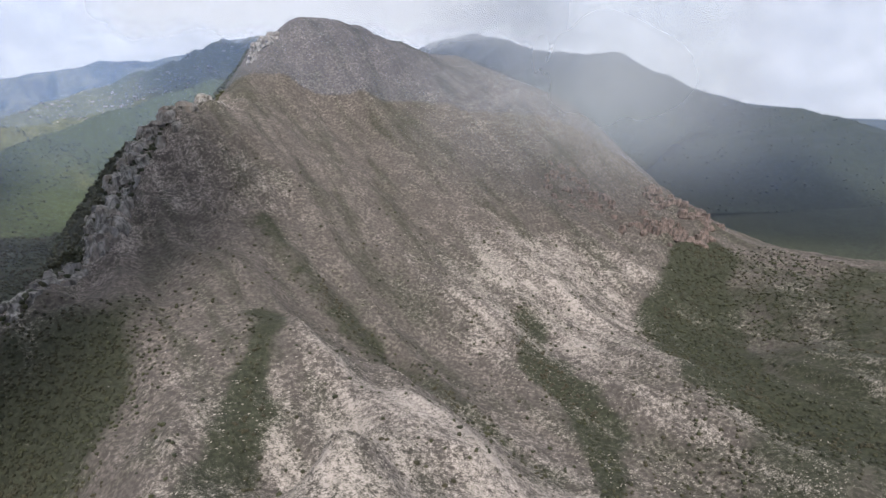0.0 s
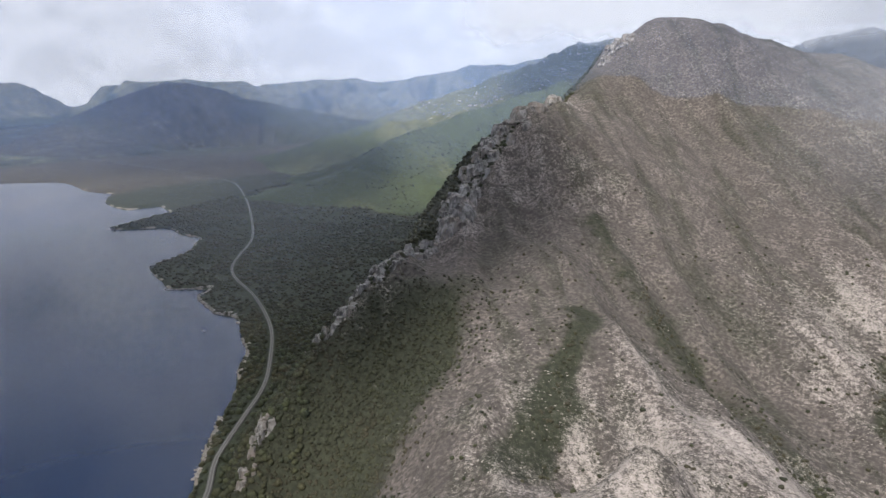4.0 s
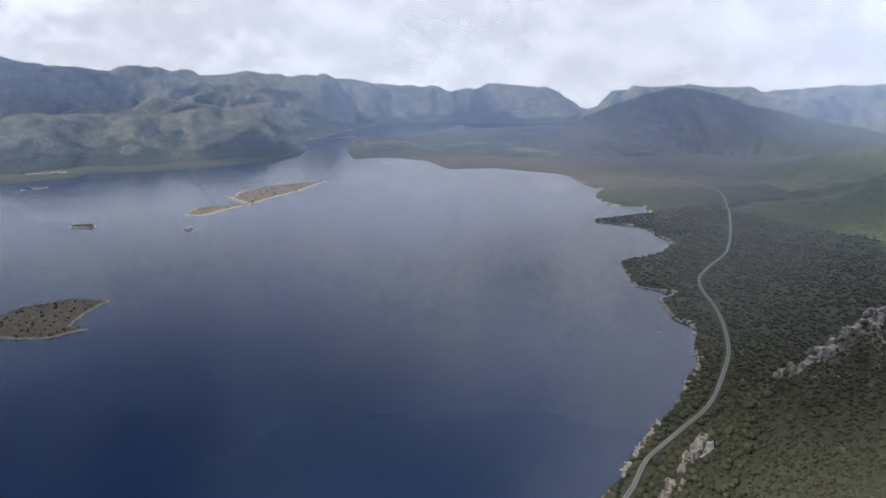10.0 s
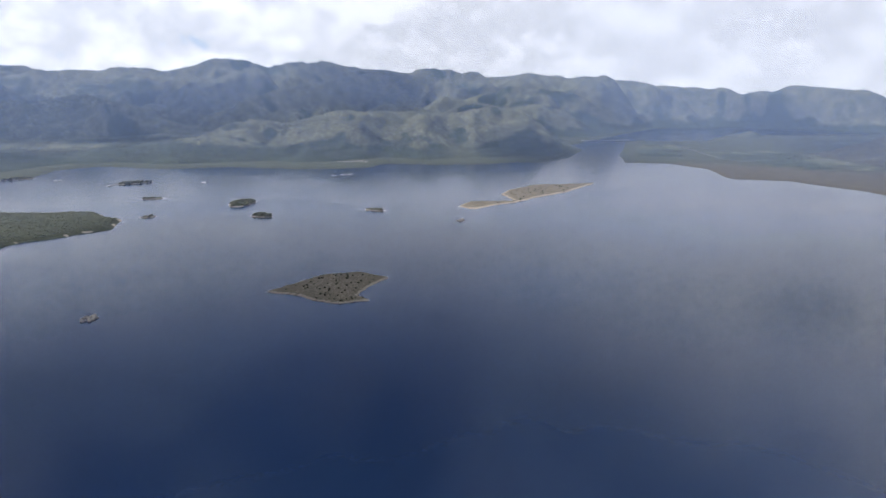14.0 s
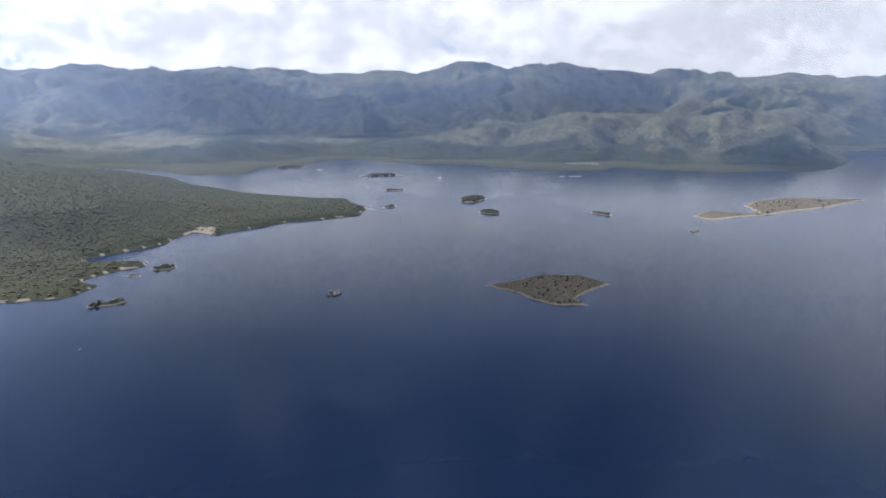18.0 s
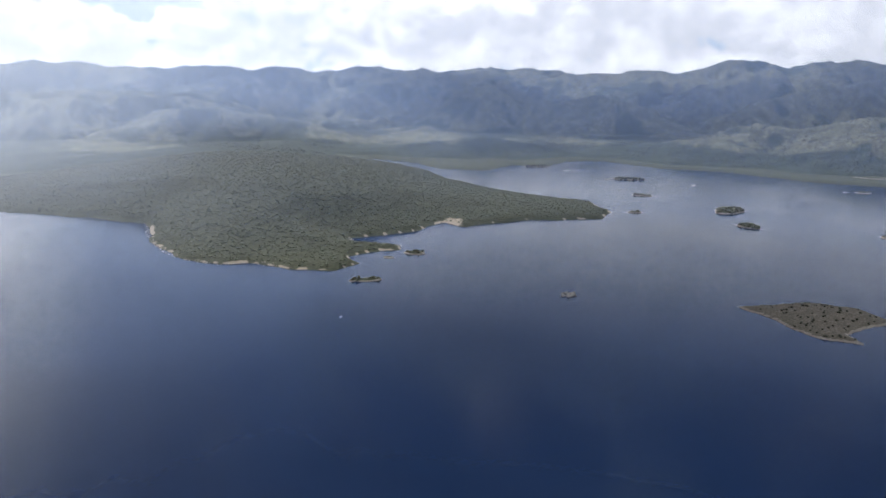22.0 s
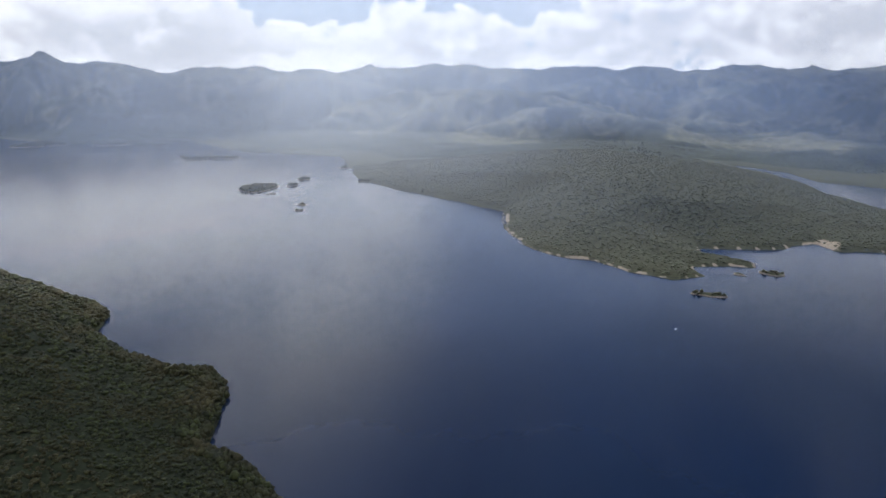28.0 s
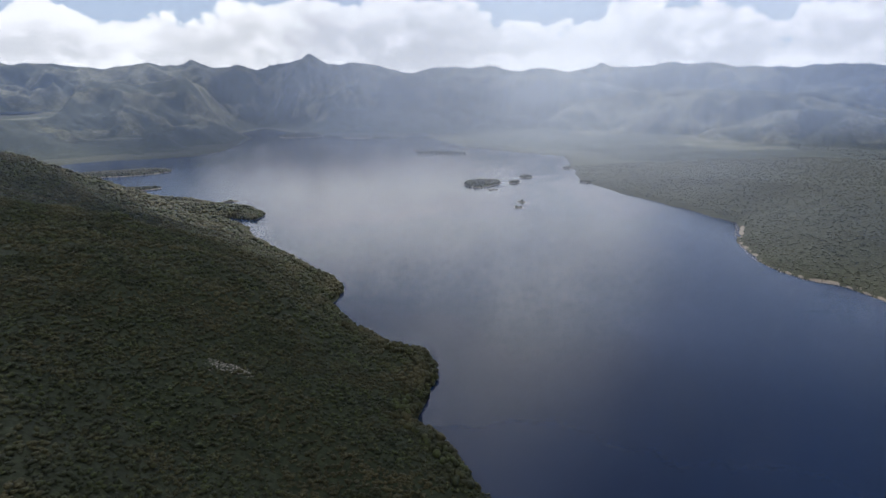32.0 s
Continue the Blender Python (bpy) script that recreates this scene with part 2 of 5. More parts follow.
WEST_CONE = [(-2524, -2705, 140), (-2593, -2639, 194), (-2663, -2569, 260), (-2718, -2510, 274), (-2769, -2454, 220), (-2837, -2375, 161)]
WEST_LOW = [(-2797, -2266, 192), (-2916, -2111, 190), (-2999, -1991, 215), (-3062, -1893, 200), (-3166, -1714, 142)]
WEST_SKY = [(-2246, -4242, 343), (-2660, -3996, 354), (-3110, -3656, 356), (-3440, -3348, 373), (-3718, -3036, 376), (-3983, -2678, 355), (-4067, -2549, 348),
    (-4188, -2346, 360), (-4300, -2134, 348), (-4402, -1914, 313)]
WEST_SHORE_WOOD = [(-1606, -2045, 51), (-1698, -1969, 64), (-1790, -1886, 66), (-1922, -1751, 77), (-2024, -1632, 53), (-2110, -1519, 27), (-2193, -1396, 3)]
SOUTHWEST_DARK = [(-697, -3430, 209), (-894, -3384, 228), (-1165, -3300, 228), (-1315, -3243, 201), (-1448, -3187, 167), (-1583, -3121, 135), (-1721, -3048,
    93)]
SOUTHWEST_LIT = [(-941, -2954, 111), (-1061, -2913, 154), (-1181, -2866, 174), (-1323, -2804, 177), (-1463, -2733, 133), (-1606, -2651, 92)]
SOUTHWEST_HIGH = [(-1384, -4177, 215), (-1607, -4096, 262), (-1779, -4024, 305), (-1952, -3943, 329), (-2093, -3870, 282), (-2293, -3755, 209), (-2589, -3558,
    279), (-2819, -3378, 315), (-2985, -3233, 279)]
SOUTHWEST_SKY = [(811, -4711, 354), (541, -4749, 370), (96, -4779, 369), (-399, -4763, 360), (-755, -4720, 370), (-1125, -4646, 387), (-1575, -4513, 382),
    (-1876, -4397, 399), (-2419, -4123, 376), (-2916, -3787, 383), (-3350, -3410, 373)]
SOUTH_DARK = [(651, -4200, 193), (502, -4220, 214), (375, -4233, 213), (235, -4243, 261), (91, -4249, 313), (-83, -4249, 330), (-290, -4240, 315), (-472,
    -4224, 263)]
SOUTH_FOOT = [(-300, -3788, 162), (-414, -3777, 179), (-590, -3754, 220), (-947, -3680, 234), (-1188, -3610, 230), (-1428, -3522, 183), (-1607, -3444, 147)]
SOUTH_SKY = [(2060, -4313, 345), (1903, -4385, 395), (1686, -4473, 416), (1597, -4505, 455), (1482, -4544, 437), (1333, -4590, 405), (1236, -4617, 425),
    (1044, -4665, 370), (586, -4744, 359), (52, -4780, 370), (-507, -4753, 388), (-1106, -4650, 397), (-1681, -4475, 381)]
SOUTH_MID = [(1051, -4066, 196), (900, -4102, 228), (714, -4139, 257), (491, -4171, 240), (257, -4192, 250), (-88, -4199, 216), (-443, -4177, 244)]
SOUTH_PLATEAU = [(-787, -3718, 152), (-977, -3672, 191), (-1192, -3608, 230), (-1430, -3521, 222), (-1659, -3419, 158)]
SOUTHEAST_FLANK = [(2254, -2411, 269), (2148, -2657, 293), (2082, -2855, 268), (2030, -3034, 274), (1914, -3244, 282), (1823, -3429, 304), (1773, -3586, 274),
    (1715, -3743, 196), (1677, -3887, 114), (1637, -4030, 34)]
SOUTHEAST_SKY = [(3502, -3253, 378), (3251, -3504, 385), (3130, -3613, 375), (2904, -3797, 373), (2507, -4070, 390), (2174, -4257, 391), (1979, -4351, 360),
    (1772, -4439, 350)]


# ---- fields ----
def lattice(ix, iy, seed):
    h = (ix.astype(np.int64) * 374761393 + iy.astype(np.int64) * 668265263 + seed * 974634777) & 0xFFFFFFFF
    h = ((h ^ (h >> 13)) * 1274126177) & 0xFFFFFFFF
    return ((h ^ (h >> 16)) & 0xFFFF) / 65535.0


def value_noise(x, y, seed):
    ix, iy = np.floor(x), np.floor(y)
    fx, fy = x - ix, y - iy
    fx, fy = fx * fx * (3 - 2 * fx), fy * fy * (3 - 2 * fy)
    a, b = lattice(ix, iy, seed), lattice(ix + 1, iy, seed)
    c, d = lattice(ix, iy + 1, seed), lattice(ix + 1, iy + 1, seed)
    return (a * (1 - fx) + b * fx) * (1 - fy) + (c * (1 - fx) + d * fx) * fy


def fbm(x, y, size, octaves=4, seed=0, ridged=False):
    """Noise round 0, about -1 to 1, whose largest lumps are size metres across."""
    total, amp, top = 0.0, 1.0, 0.0
    for k in range(octaves):
        v = value_noise(x / size * 2 ** k + 17.3 * k, y / size * 2 ** k - 9.1 * k, seed + k) * 2 - 1
        total = total + amp * ((1 - 2 * np.abs(v)) if ridged else v)
        top += amp
        amp *= 0.5
    return total / top


def smooth(v, lo, hi):
    u = np.clip((v - lo) / (hi - lo), 0, 1)
    return u * u * (3 - 2 * u)


def near_line(x, y, line, closed=False):
    """Distance to a polyline, and the running number of the nearest place on it."""
    pts = np.array([p[:2] for p in line], float)
    if closed:
        pts = np.vstack([pts, pts[:1]])
    best, where = np.full(x.shape, 1e9), np.zeros(x.shape)
    for i in range(len(pts) - 1):
        a, d = pts[i], pts[i + 1] - pts[i]
        s = np.clip(((x - a[0]) * d[0] + (y - a[1]) * d[1]) / (d @ d + 1e-9), 0, 1)
        q = np.hypot(x - a[0] - s * d[0], y - a[1] - s * d[1])
        m = q < best
        best[m], where[m] = q[m], (i + s)[m]
    return best, where


def inside(x, y, line):
    pts = np.array([p[:2] for p in line], float)
    odd = np.zeros(x.shape, bool)
    for a, b in zip(pts, np.roll(pts, -1, 0)):
        if a[1] != b[1]:
            odd ^= ((a[1] > y) != (b[1] > y)) & (x < (b[0] - a[0]) * (y - a[1]) / (b[1] - a[1]) + a[0])
    return odd


def within_sight(line, far=4450.0):
    """Draws what lies past far in towards it."""
    out = []
    for x, y in line:
        r = math.hypot(x, y)
        k = 1.0 if r < far else (far + 0.2 * (r - far)) / r
        out.append((x * k, y * k))
    return out


SHORE_NEAR = [(-300, 195), (-262, 120), (-215, 10), (-150, -130), (-85, -250), (-25, -340)]
LAKE = within_sight(SHORE_EAST + SHORE_SOUTH + SHORE_PENINSULA + SHORE_WEST + SHORE_PLAIN_N + SHORE_PLAIN_S + SHORE_NEAR)


def shore_distance(x, y):
    """Metres inland; below 0 in the lake. The shore is ragged."""
    r = np.hypot(x, y)
    amp = np.clip(r / 100, 3.5, 12)
    xx = x + fbm(x, y, 60, 3, 5) * amp
    yy = y + fbm(x, y, 60, 3, 15) * amp
    d, _ = near_line(xx, yy, LAKE, True)
    return np.where(inside(xx, yy, LAKE), -d, d)


def ground_height(x, y, sd=None):
    sd = shore_distance(x, y) if sd is None else sd
    land = 5.5 * (1 - np.exp(-np.maximum(sd, 0) / 9)) + np.minimum(np.maximum(sd, 0), 700) * 0.014
    land += np.clip(sd / 260, 0, 1) * 10 * fbm(x, y, 420, 4, 3)
    dome = 72 * np.exp(-(((x + 830) / 470) ** 2 + ((y + 1740) / 560) ** 2)) + 42 * np.exp(-(((x + 640) / 330) ** 2 + ((y + 1250) / 330) ** 2))
    land += dome * np.clip(sd / 150, 0, 1)
    moor = smooth(y + 0.35 * x, -700, -300) * smooth(x, -1500, -2000)  # the flat tongue between the lake's arms
    land *= 1 - 0.6 * moor
    tarn = smooth(np.hypot(x - 2602, y + 2972), 420, 260)
    land = land * (1 - tarn) + (124 + 3 * fbm(x, y, 120, 3, 27)) * tarn
    return np.where(sd > 0, land, np.maximum(sd * 0.25, -12))


class Spots:
    """A smooth surface through spot heights."""

    def __init__(self, pts, stiff=0.0):
        self.p = np.array(pts, float)
        n = len(self.p)
        d = np.hypot(self.p[:, None, 0] - self.p[None, :, 0], self.p[:, None, 1] - self.p[None, :, 1])
        a = np.zeros((n + 3, n + 3))
        a[:n, :n] = self.kernel(d) + np.eye(n) * stiff
        a[:n, n], a[:n, n + 1:] = 1, self.p[:, :2]
        a[n:, :n] = a[:n, n:].T
        self.w = np.linalg.solve(a, np.concatenate([self.p[:, 2], np.zeros(3)]))

    @staticmethod
    def kernel(d):
        return d * d * np.log(d + 1e-6)

    def __call__(self, x, y):
        z = self.w[-3] + self.w[-2] * x + self.w[-1] * y
        for (px, py, _), w in zip(self.p, self.w):
            z = z + w * self.kernel(np.hypot(x - px, y - py))
        return z


def link(name, verts, faces, mats, parent=None, smooth_on=True, attrs=(), index=None):
    """One mesh object from arrays."""
    me = bpy.data.meshes.new(name)
    verts, faces = np.asarray(verts, np.float32), np.asarray(faces, np.int32)
    k = faces.shape[1]
    me.vertices.add(len(verts))
    me.vertices.foreach_set("co", verts.ravel())
    me.loops.add(faces.size)
    me.loops.foreach_set("vertex_index", faces.ravel())
    me.polygons.add(len(faces))
    me.polygons.foreach_set("loop_start", np.arange(0, faces.size, k, dtype=np.int32))
    me.polygons.foreach_set("use_smooth", np.full(len(faces), smooth_on))
    if index is not None:
        me.polygons.foreach_set("material_index", np.asarray(index, np.int32))
    for m in (mats if isinstance(mats, (list, tuple)) else [mats]):
        me.materials.append(m)
    for key, val in attrs:
        at = me.attributes.new(key, "FLOAT", "POINT")
        at.data.foreach_set("value", np.asarray(val, np.float32).ravel())
    me.update()
    me.validate()
    ob = new(name, me)
    if parent is not None:
        ob.parent = parent
    return ob


def grid_faces(n, m, wrap=False):
    i, j = np.meshgrid(np.arange(n - 1), np.arange(m if wrap else m - 1), indexing="ij")
    j2 = (j + 1) % m
    return np.stack([i * m + j, (i + 1) * m + j, (i + 1) * m + j2, i * m + j2], -1).reshape(-1, 4)


# ---- materials ----
def material(name):
    m = bpy.data.materials.new(name)
    m.use_nodes = True
    return m, Nodes(m.node_tree)


def finish(N, colour, rough=0.9, bump=None, strength=0.6, distance=1.0, spec=0.25):
    b = N.n("BsdfPrincipled")
    N.put(b.inputs["Base Color"], colour)
    N.put(b.inputs["Roughness"], rough)
    b.inputs["Specular IOR Level"].default_value = spec
    if bump is not None:
        k = N.n("Bump")
        k.inputs["Strength"].default_value = strength
        k.inputs["Distance"].default_value = distance
        N.put(k.inputs["Height"], bump)
        N.t.links.new(k.outputs[0], b.inputs["Normal"])
    N.t.links.new(b.outputs[0], N.n("OutputMaterial").inputs[0])


def attr(N, name):
    return N.n("Attribute", attribute_name=name).outputs["Fac"]


def land_material(name, dark, mid, pale, rock, size=1.0, shore=True, rock_cut=0.62, bump_m=2.5, streaks=False):
    """Scrub in two scales, with bare pale stone showing through where the rock attribute and fine noise meet."""
    m, N = material(name)
    pos = N.n("NewGeometry").outputs["Position"]
    x, y, z = N.sep(pos)
    wide = N.noise(pos, 0.008 / size, 4.0, 0.6, 0.6)
    mid_n = N.noise(pos, 0.05 / size, 5.0, 0.6, 0.3)
    fine = N.noise(pos, 0.32 / size, 5.0, 0.65)
    tuft = N.n("TexVoronoi")
    N.put(tuft.inputs["Vector"], pos)
    tuft.inputs["Scale"].default_value = 0.25 / size
    veg, bare = attr(N, "veg"), attr(N, "rock")
    base = N.mix(N.ramp(mid_n, 0.36, 0.64), rgb(*mid), rgb(*pale))
    base = N.mix(N.ramp(fine, 0.38, 0.66), rgb(*[c * 0.55 for c in mid]), base)
    green = N.mix(N.ramp(fine, 0.35, 0.65), rgb(*[c * 0.6 for c in dark]), rgb(*[c * 1.25 for c in dark]))
    k = N.math("ADD", N.math("MULTIPLY", veg, 1.1), N.math("SUBTRACT", N.math("ADD", N.math("MULTIPLY", wide, 0.7), N.math("MULTIPLY", mid_n, 0.5)), 0.6))
    base = N.mix(N.ramp(k, 0.12, 0.42), base, green)
    r = N.math("ADD", N.math("MULTIPLY", fine, 0.55), N.math("ADD", N.math("MULTIPLY", mid_n, 0.45), N.math("SUBTRACT", N.math("MULTIPLY", bare, 0.34), N.math("MULTIPLY", veg, 0.16))))
    if streaks:  # scree and washed gullies run down the fall line
        across = N.math("ADD", N.math("MULTIPLY", x, 0.84), N.math("MULTIPLY", y, 0.54))
        along = N.math("SUBTRACT", N.math("MULTIPLY", x, 0.54), N.math("MULTIPLY", y, 0.84))
        line = N.noise(N.comb(across, N.math("MULTIPLY", along, 0.16), 0.0), 0.055, 5.0, 0.62, 0.5)
        chip = N.noise(N.vmath("MULTIPLY", pos, (1.0, 1.6, 2.0)), 0.85, 4.0, 0.7)
        r = N.math("ADD", N.math("MULTIPLY", r, 0.62), N.math("ADD", N.math("MULTIPLY", line, 0.30), N.math("MULTIPLY", N.math("SUBTRACT", chip, 0.5), 0.5)))
        rib = N.noise(N.comb(across, N.math("MULTIPLY", along, 0.22), 0.0), 0.02, 4.0, 0.6, 0.8)
        base = N.mix(N.ramp(N.math("ADD", line, N.math("MULTIPLY", N.math("SUBTRACT", rib, 0.5), 0.8)), 0.46, 0.70, 0.0, 0.6), base, green)
        r = N.math("SUBTRACT", r, N.math("MULTIPLY", N.math("SUBTRACT", rib, 0.5), 0.22))
        fine = N.math("ADD", fine, N.math("MULTIPLY", line, 2.2))
    stone = N.mix(N.ramp(mid_n, 0.4, 0.65), rgb(*rock), rgb(*[c * 0.72 for c in rock]))
    base = N.mix(N.ramp(r, rock_cut, rock_cut + (0.2 if streaks else 0.09)), base, stone)
    if shore:
        beach = N.math("ADD", attr(N, "beach"), N.math("MULTIPLY", N.math("SUBTRACT", mid_n, 0.5), 0.6))
        base = N.mix(N.ramp(beach, 0.42, 0.66, 0.0, 0.8), base, N.mix(fine, rgb(0.16, 0.135, 0.11), rgb(0.28, 0.245, 0.205)))
    relief = N.math("ADD", N.math("MULTIPLY", fine, 0.7), N.math("MULTIPLY", tuft.outputs["Distance"], -0.12))
    finish(N, base, 0.92, relief, 0.7, bump_m)
    return m


MAT_PLAIN = land_material("moor", (0.027, 0.032, 0.019), (0.050, 0.045, 0.034), (0.078, 0.067, 0.049), (0.38, 0.34, 0.29), 1.6, True, 0.80)
MAT_MOUNTAIN = land_material("mountain_slope", (0.024, 0.026, 0.016), (0.080, 0.069, 0.063), (0.128, 0.110, 0.099), (0.36, 0.318, 0.296), 1.0, False, 0.55, 2.5, True)
MAT_FOREST_FLOOR = land_material("forest_floor", (0.022, 0.028, 0.013), (0.034, 0.034, 0.018), (0.050, 0.044, 0.026), (0.36, 0.32, 0.27), 1.3, True, 0.84)
MAT_HILL = land_material("hillside_floor", (0.020, 0.026, 0.012), (0.030, 0.031, 0.016), (0.044, 0.040, 0.023), (0.36, 0.32, 0.27), 1.3, False, 0.9)
MAT_FAR = land_material("far_slope", (0.022, 0.031, 0.021), (0.066, 0.074, 0.047), (0.150, 0.142, 0.092), (0.32, 0.29, 0.24), 2.4, False, 0.80, 14.0)
MAT_ISLE = land_material("island_grass", (0.042, 0.042, 0.025), (0.098, 0.084, 0.063), (0.140, 0.120, 0.092), (0.40, 0.36, 0.31), 0.8, True, 0.82)
MAT_RIDGE = land_material("ridge_slope", (0.024, 0.030, 0.018), (0.048, 0.047, 0.033), (0.082, 0.076, 0.053), (0.30, 0.27, 0.24), 1.7, False, 0.74, 6.0)
# greens brightened so that the spur's sunlight is partly put into the colour
MAT_GREEN = land_material("green_slope", (0.040, 0.052, 0.022), (0.085, 0.092, 0.042), (0.145, 0.145, 0.070), (0.36, 0.33, 0.30), 1.5, False, 0.74, 5.0)

MAT_ROCK, N = material("quartzite")
pos = N.n("NewGeometry").outputs["Position"]
px, py, pz = N.sep(pos)
strata = N.noise(N.comb(N.math("MULTIPLY", px, 1.0), N.math("MULTIPLY", py, 1.0), N.math("MULTIPLY", pz, 0.35)), 0.22, 6.0, 0.65, 0.5)
stain = N.noise(pos, 0.05, 4.0, 0.6)
col = N.mix(N.ramp(strata, 0.35, 0.66), rgb(0.058, 0.055, 0.052), rgb(0.26, 0.247, 0.235))
col = N.mix(N.ramp(stain, 0.45, 0.7), col, rgb(0.16, 0.135, 0.12))
finish(N, col, 0.88, N.math("ADD", strata, N.math("MULTIPLY", N.noise(pos, 1.1, 5.0, 0.7), 0.4)), 0.9, 2.0)

MAT_RED, N = material("reddish_cliff")
pos = N.n("NewGeometry").outputs["Position"]
joint = N.noise(N.vmath("MULTIPLY", pos, (1.0, 1.0, 0.3)), 0.3, 6.0, 0.65, 0.5)
col = N.mix(N.ramp(joint, 0.35, 0.66), rgb(0.050, 0.042, 0.040), rgb(0.165, 0.125, 0.112))
finish(N, col, 0.9, N.math("ADD", joint, N.math("MULTIPLY", N.noise(pos, 1.1, 5.0, 0.7), 0.4)), 0.9, 2.0)

MAT_STONE, N = material("loose_stone")
pos = N.n("NewGeometry").outputs["Position"]
isl = N.n("NewGeometry").outputs["Random Per Island"]
col = N.mix(isl, rgb(0.15, 0.135, 0.12), rgb(0.31, 0.285, 0.26))
finish(N, N.mix(N.ramp(N.noise(pos, 0.9, 4.0), 0.4, 0.7), col, rgb(0.16, 0.14, 0.12)), 0.9, N.noise(pos, 2.2, 4.0), 0.6, 0.5)


def leaf_material(name, a, b, c, patch=0.55):
    m, N = material(name)
    isl = N.n("NewGeometry").outputs["Random Per Island"]
    pos = N.n("NewGeometry").outputs["Position"]
    k = N.mix(N.ramp(isl, 0.1, 0.9), rgb(*a), rgb(*b))
    k = N.mix(N.ramp(N.noise(pos, 0.016, 4.0, 0.6, 0.5), 0.40, 0.66), k, rgb(*c))
    k = N.mix(N.ramp(N.noise(pos, 0.035, 4.0, 0.6, 0.5), 0.44, 0.68, 0.0, patch), k, rgb(*[q * 0.7 for q in a]))
    k = N.mix(N.ramp(N.noise(pos, 1.4, 4.0), 0.4, 0.7, 0.0, patch), k, rgb(*[q * 0.45 for q in a]))
    finish(N, k, 0.75, N.noise(pos, 1.7, 4.0), 0.8, 0.8, 0.3)
    return m


MAT_LEAF = leaf_material("eucalypt_leaves", (0.018, 0.023, 0.011), (0.042, 0.048, 0.021), (0.048, 0.043, 0.021))
MAT_FARWOOD = leaf_material("far_leaves", (0.024, 0.031, 0.020), (0.044, 0.053, 0.032), (0.052, 0.055, 0.034))
MAT_WOOD = leaf_material("hillside_leaves", (0.012, 0.018, 0.006), (0.044, 0.055, 0.016), (0.058, 0.050, 0.020))
MAT_GREY = leaf_material("grey_green_leaves", (0.027, 0.036, 0.020), (0.037, 0.046, 0.025), (0.046, 0.048, 0.025), 0.2)
MAT_SCRUB = leaf_material("scrub_leaves", (0.018, 0.021, 0.011), (0.036, 0.038, 0.018), (0.042, 0.035, 0.021))

MAT_WATER, N = material("lake_water")
pos = N.n("NewGeometry").outputs["Position"]
wind = N.noise(N.vmath("MULTIPLY", pos, (1.0, 0.6, 1.0)), 0.0035, 4.0, 0.6, 0.8)
ripple = N.noise(N.vmath("MULTIPLY", pos, (1.0, 2.2, 1.0)), 0.02, 6.0, 0.7)
b = N.n("BsdfPrincipled")
N.put(b.inputs["Base Color"], N.mix(N.ramp(wind, 0.35, 0.65), rgb(0.004, 0.012, 0.036), rgb(0.006, 0.017, 0.048)))
N.put(b.inputs["Roughness"], N.math("ADD", N.ramp(wind, 0.35, 0.65, 0.16, 0.20), N.math("MULTIPLY", N.math("SUBTRACT", ripple, 0.5), 0.06)))
waves = N.n("Bump")
waves.inputs["Strength"].default_value = 1.0
waves.inputs["Distance"].default_value = 0.035
N.put(waves.inputs["Height"], N.noise(pos, 0.22, 3.0, 0.6))
N.t.links.new(waves.outputs[0], b.inputs["Normal"])
b.inputs["IOR"].default_value = 1.33
b.inputs["Specular IOR Level"].default_value = 0.5
N.t.links.new(b.outputs[0], N.n("OutputMaterial").inputs[0])

MAT_ROAD, N = material("gravel_road")
pos = N.n("NewGeometry").outputs["Position"]
col = N.mix(N.noise(pos, 0.6, 5.0, 0.7), rgb(0.062, 0.060, 0.057), rgb(0.10, 0.096, 0.09))
finish(N, col, 0.95, N.noise(pos, 4.0, 4.0), 0.4, 0.1)
MAT_TRACK, N = material("worn_wheel_track")
pos = N.n("NewGeometry").outputs["Position"]
finish(N, N.mix(N.noise(pos, 0.5, 5.0, 0.7), rgb(0.115, 0.11, 0.104), rgb(0.16, 0.154, 0.145)), 0.92, N.noise(pos, 4.0, 4.0), 0.3, 0.1)

MAT_HAZE, N = material("haze_sheet")
pos = N.n("NewGeometry").outputs["Position"]
px, py, pz = N.sep(pos)
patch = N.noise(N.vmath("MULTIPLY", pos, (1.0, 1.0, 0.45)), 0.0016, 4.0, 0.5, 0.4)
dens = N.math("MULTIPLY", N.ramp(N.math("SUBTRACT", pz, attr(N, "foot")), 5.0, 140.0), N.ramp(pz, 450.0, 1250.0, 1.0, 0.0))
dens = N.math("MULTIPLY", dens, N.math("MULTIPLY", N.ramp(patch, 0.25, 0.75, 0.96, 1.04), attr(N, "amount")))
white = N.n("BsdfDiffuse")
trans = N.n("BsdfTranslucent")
# blue distance haze, with the sun's whiter scatter painted in as tint
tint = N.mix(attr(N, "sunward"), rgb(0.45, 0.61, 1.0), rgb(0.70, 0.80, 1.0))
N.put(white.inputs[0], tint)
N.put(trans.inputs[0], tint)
both = N.n("MixShader")
N.t.links.new(white.outputs[0], both.inputs[1])
N.t.links.new(trans.outputs[0], both.inputs[2])
clear = N.n("BsdfTransparent")
out = N.n("MixShader")
N.put(out.inputs[0], dens)
N.t.links.new(clear.outputs[0], out.inputs[1])
N.t.links.new(both.outputs[0], out.inputs[2])
N.t.links.new(out.outputs[0], N.n("OutputMaterial").inputs[0])


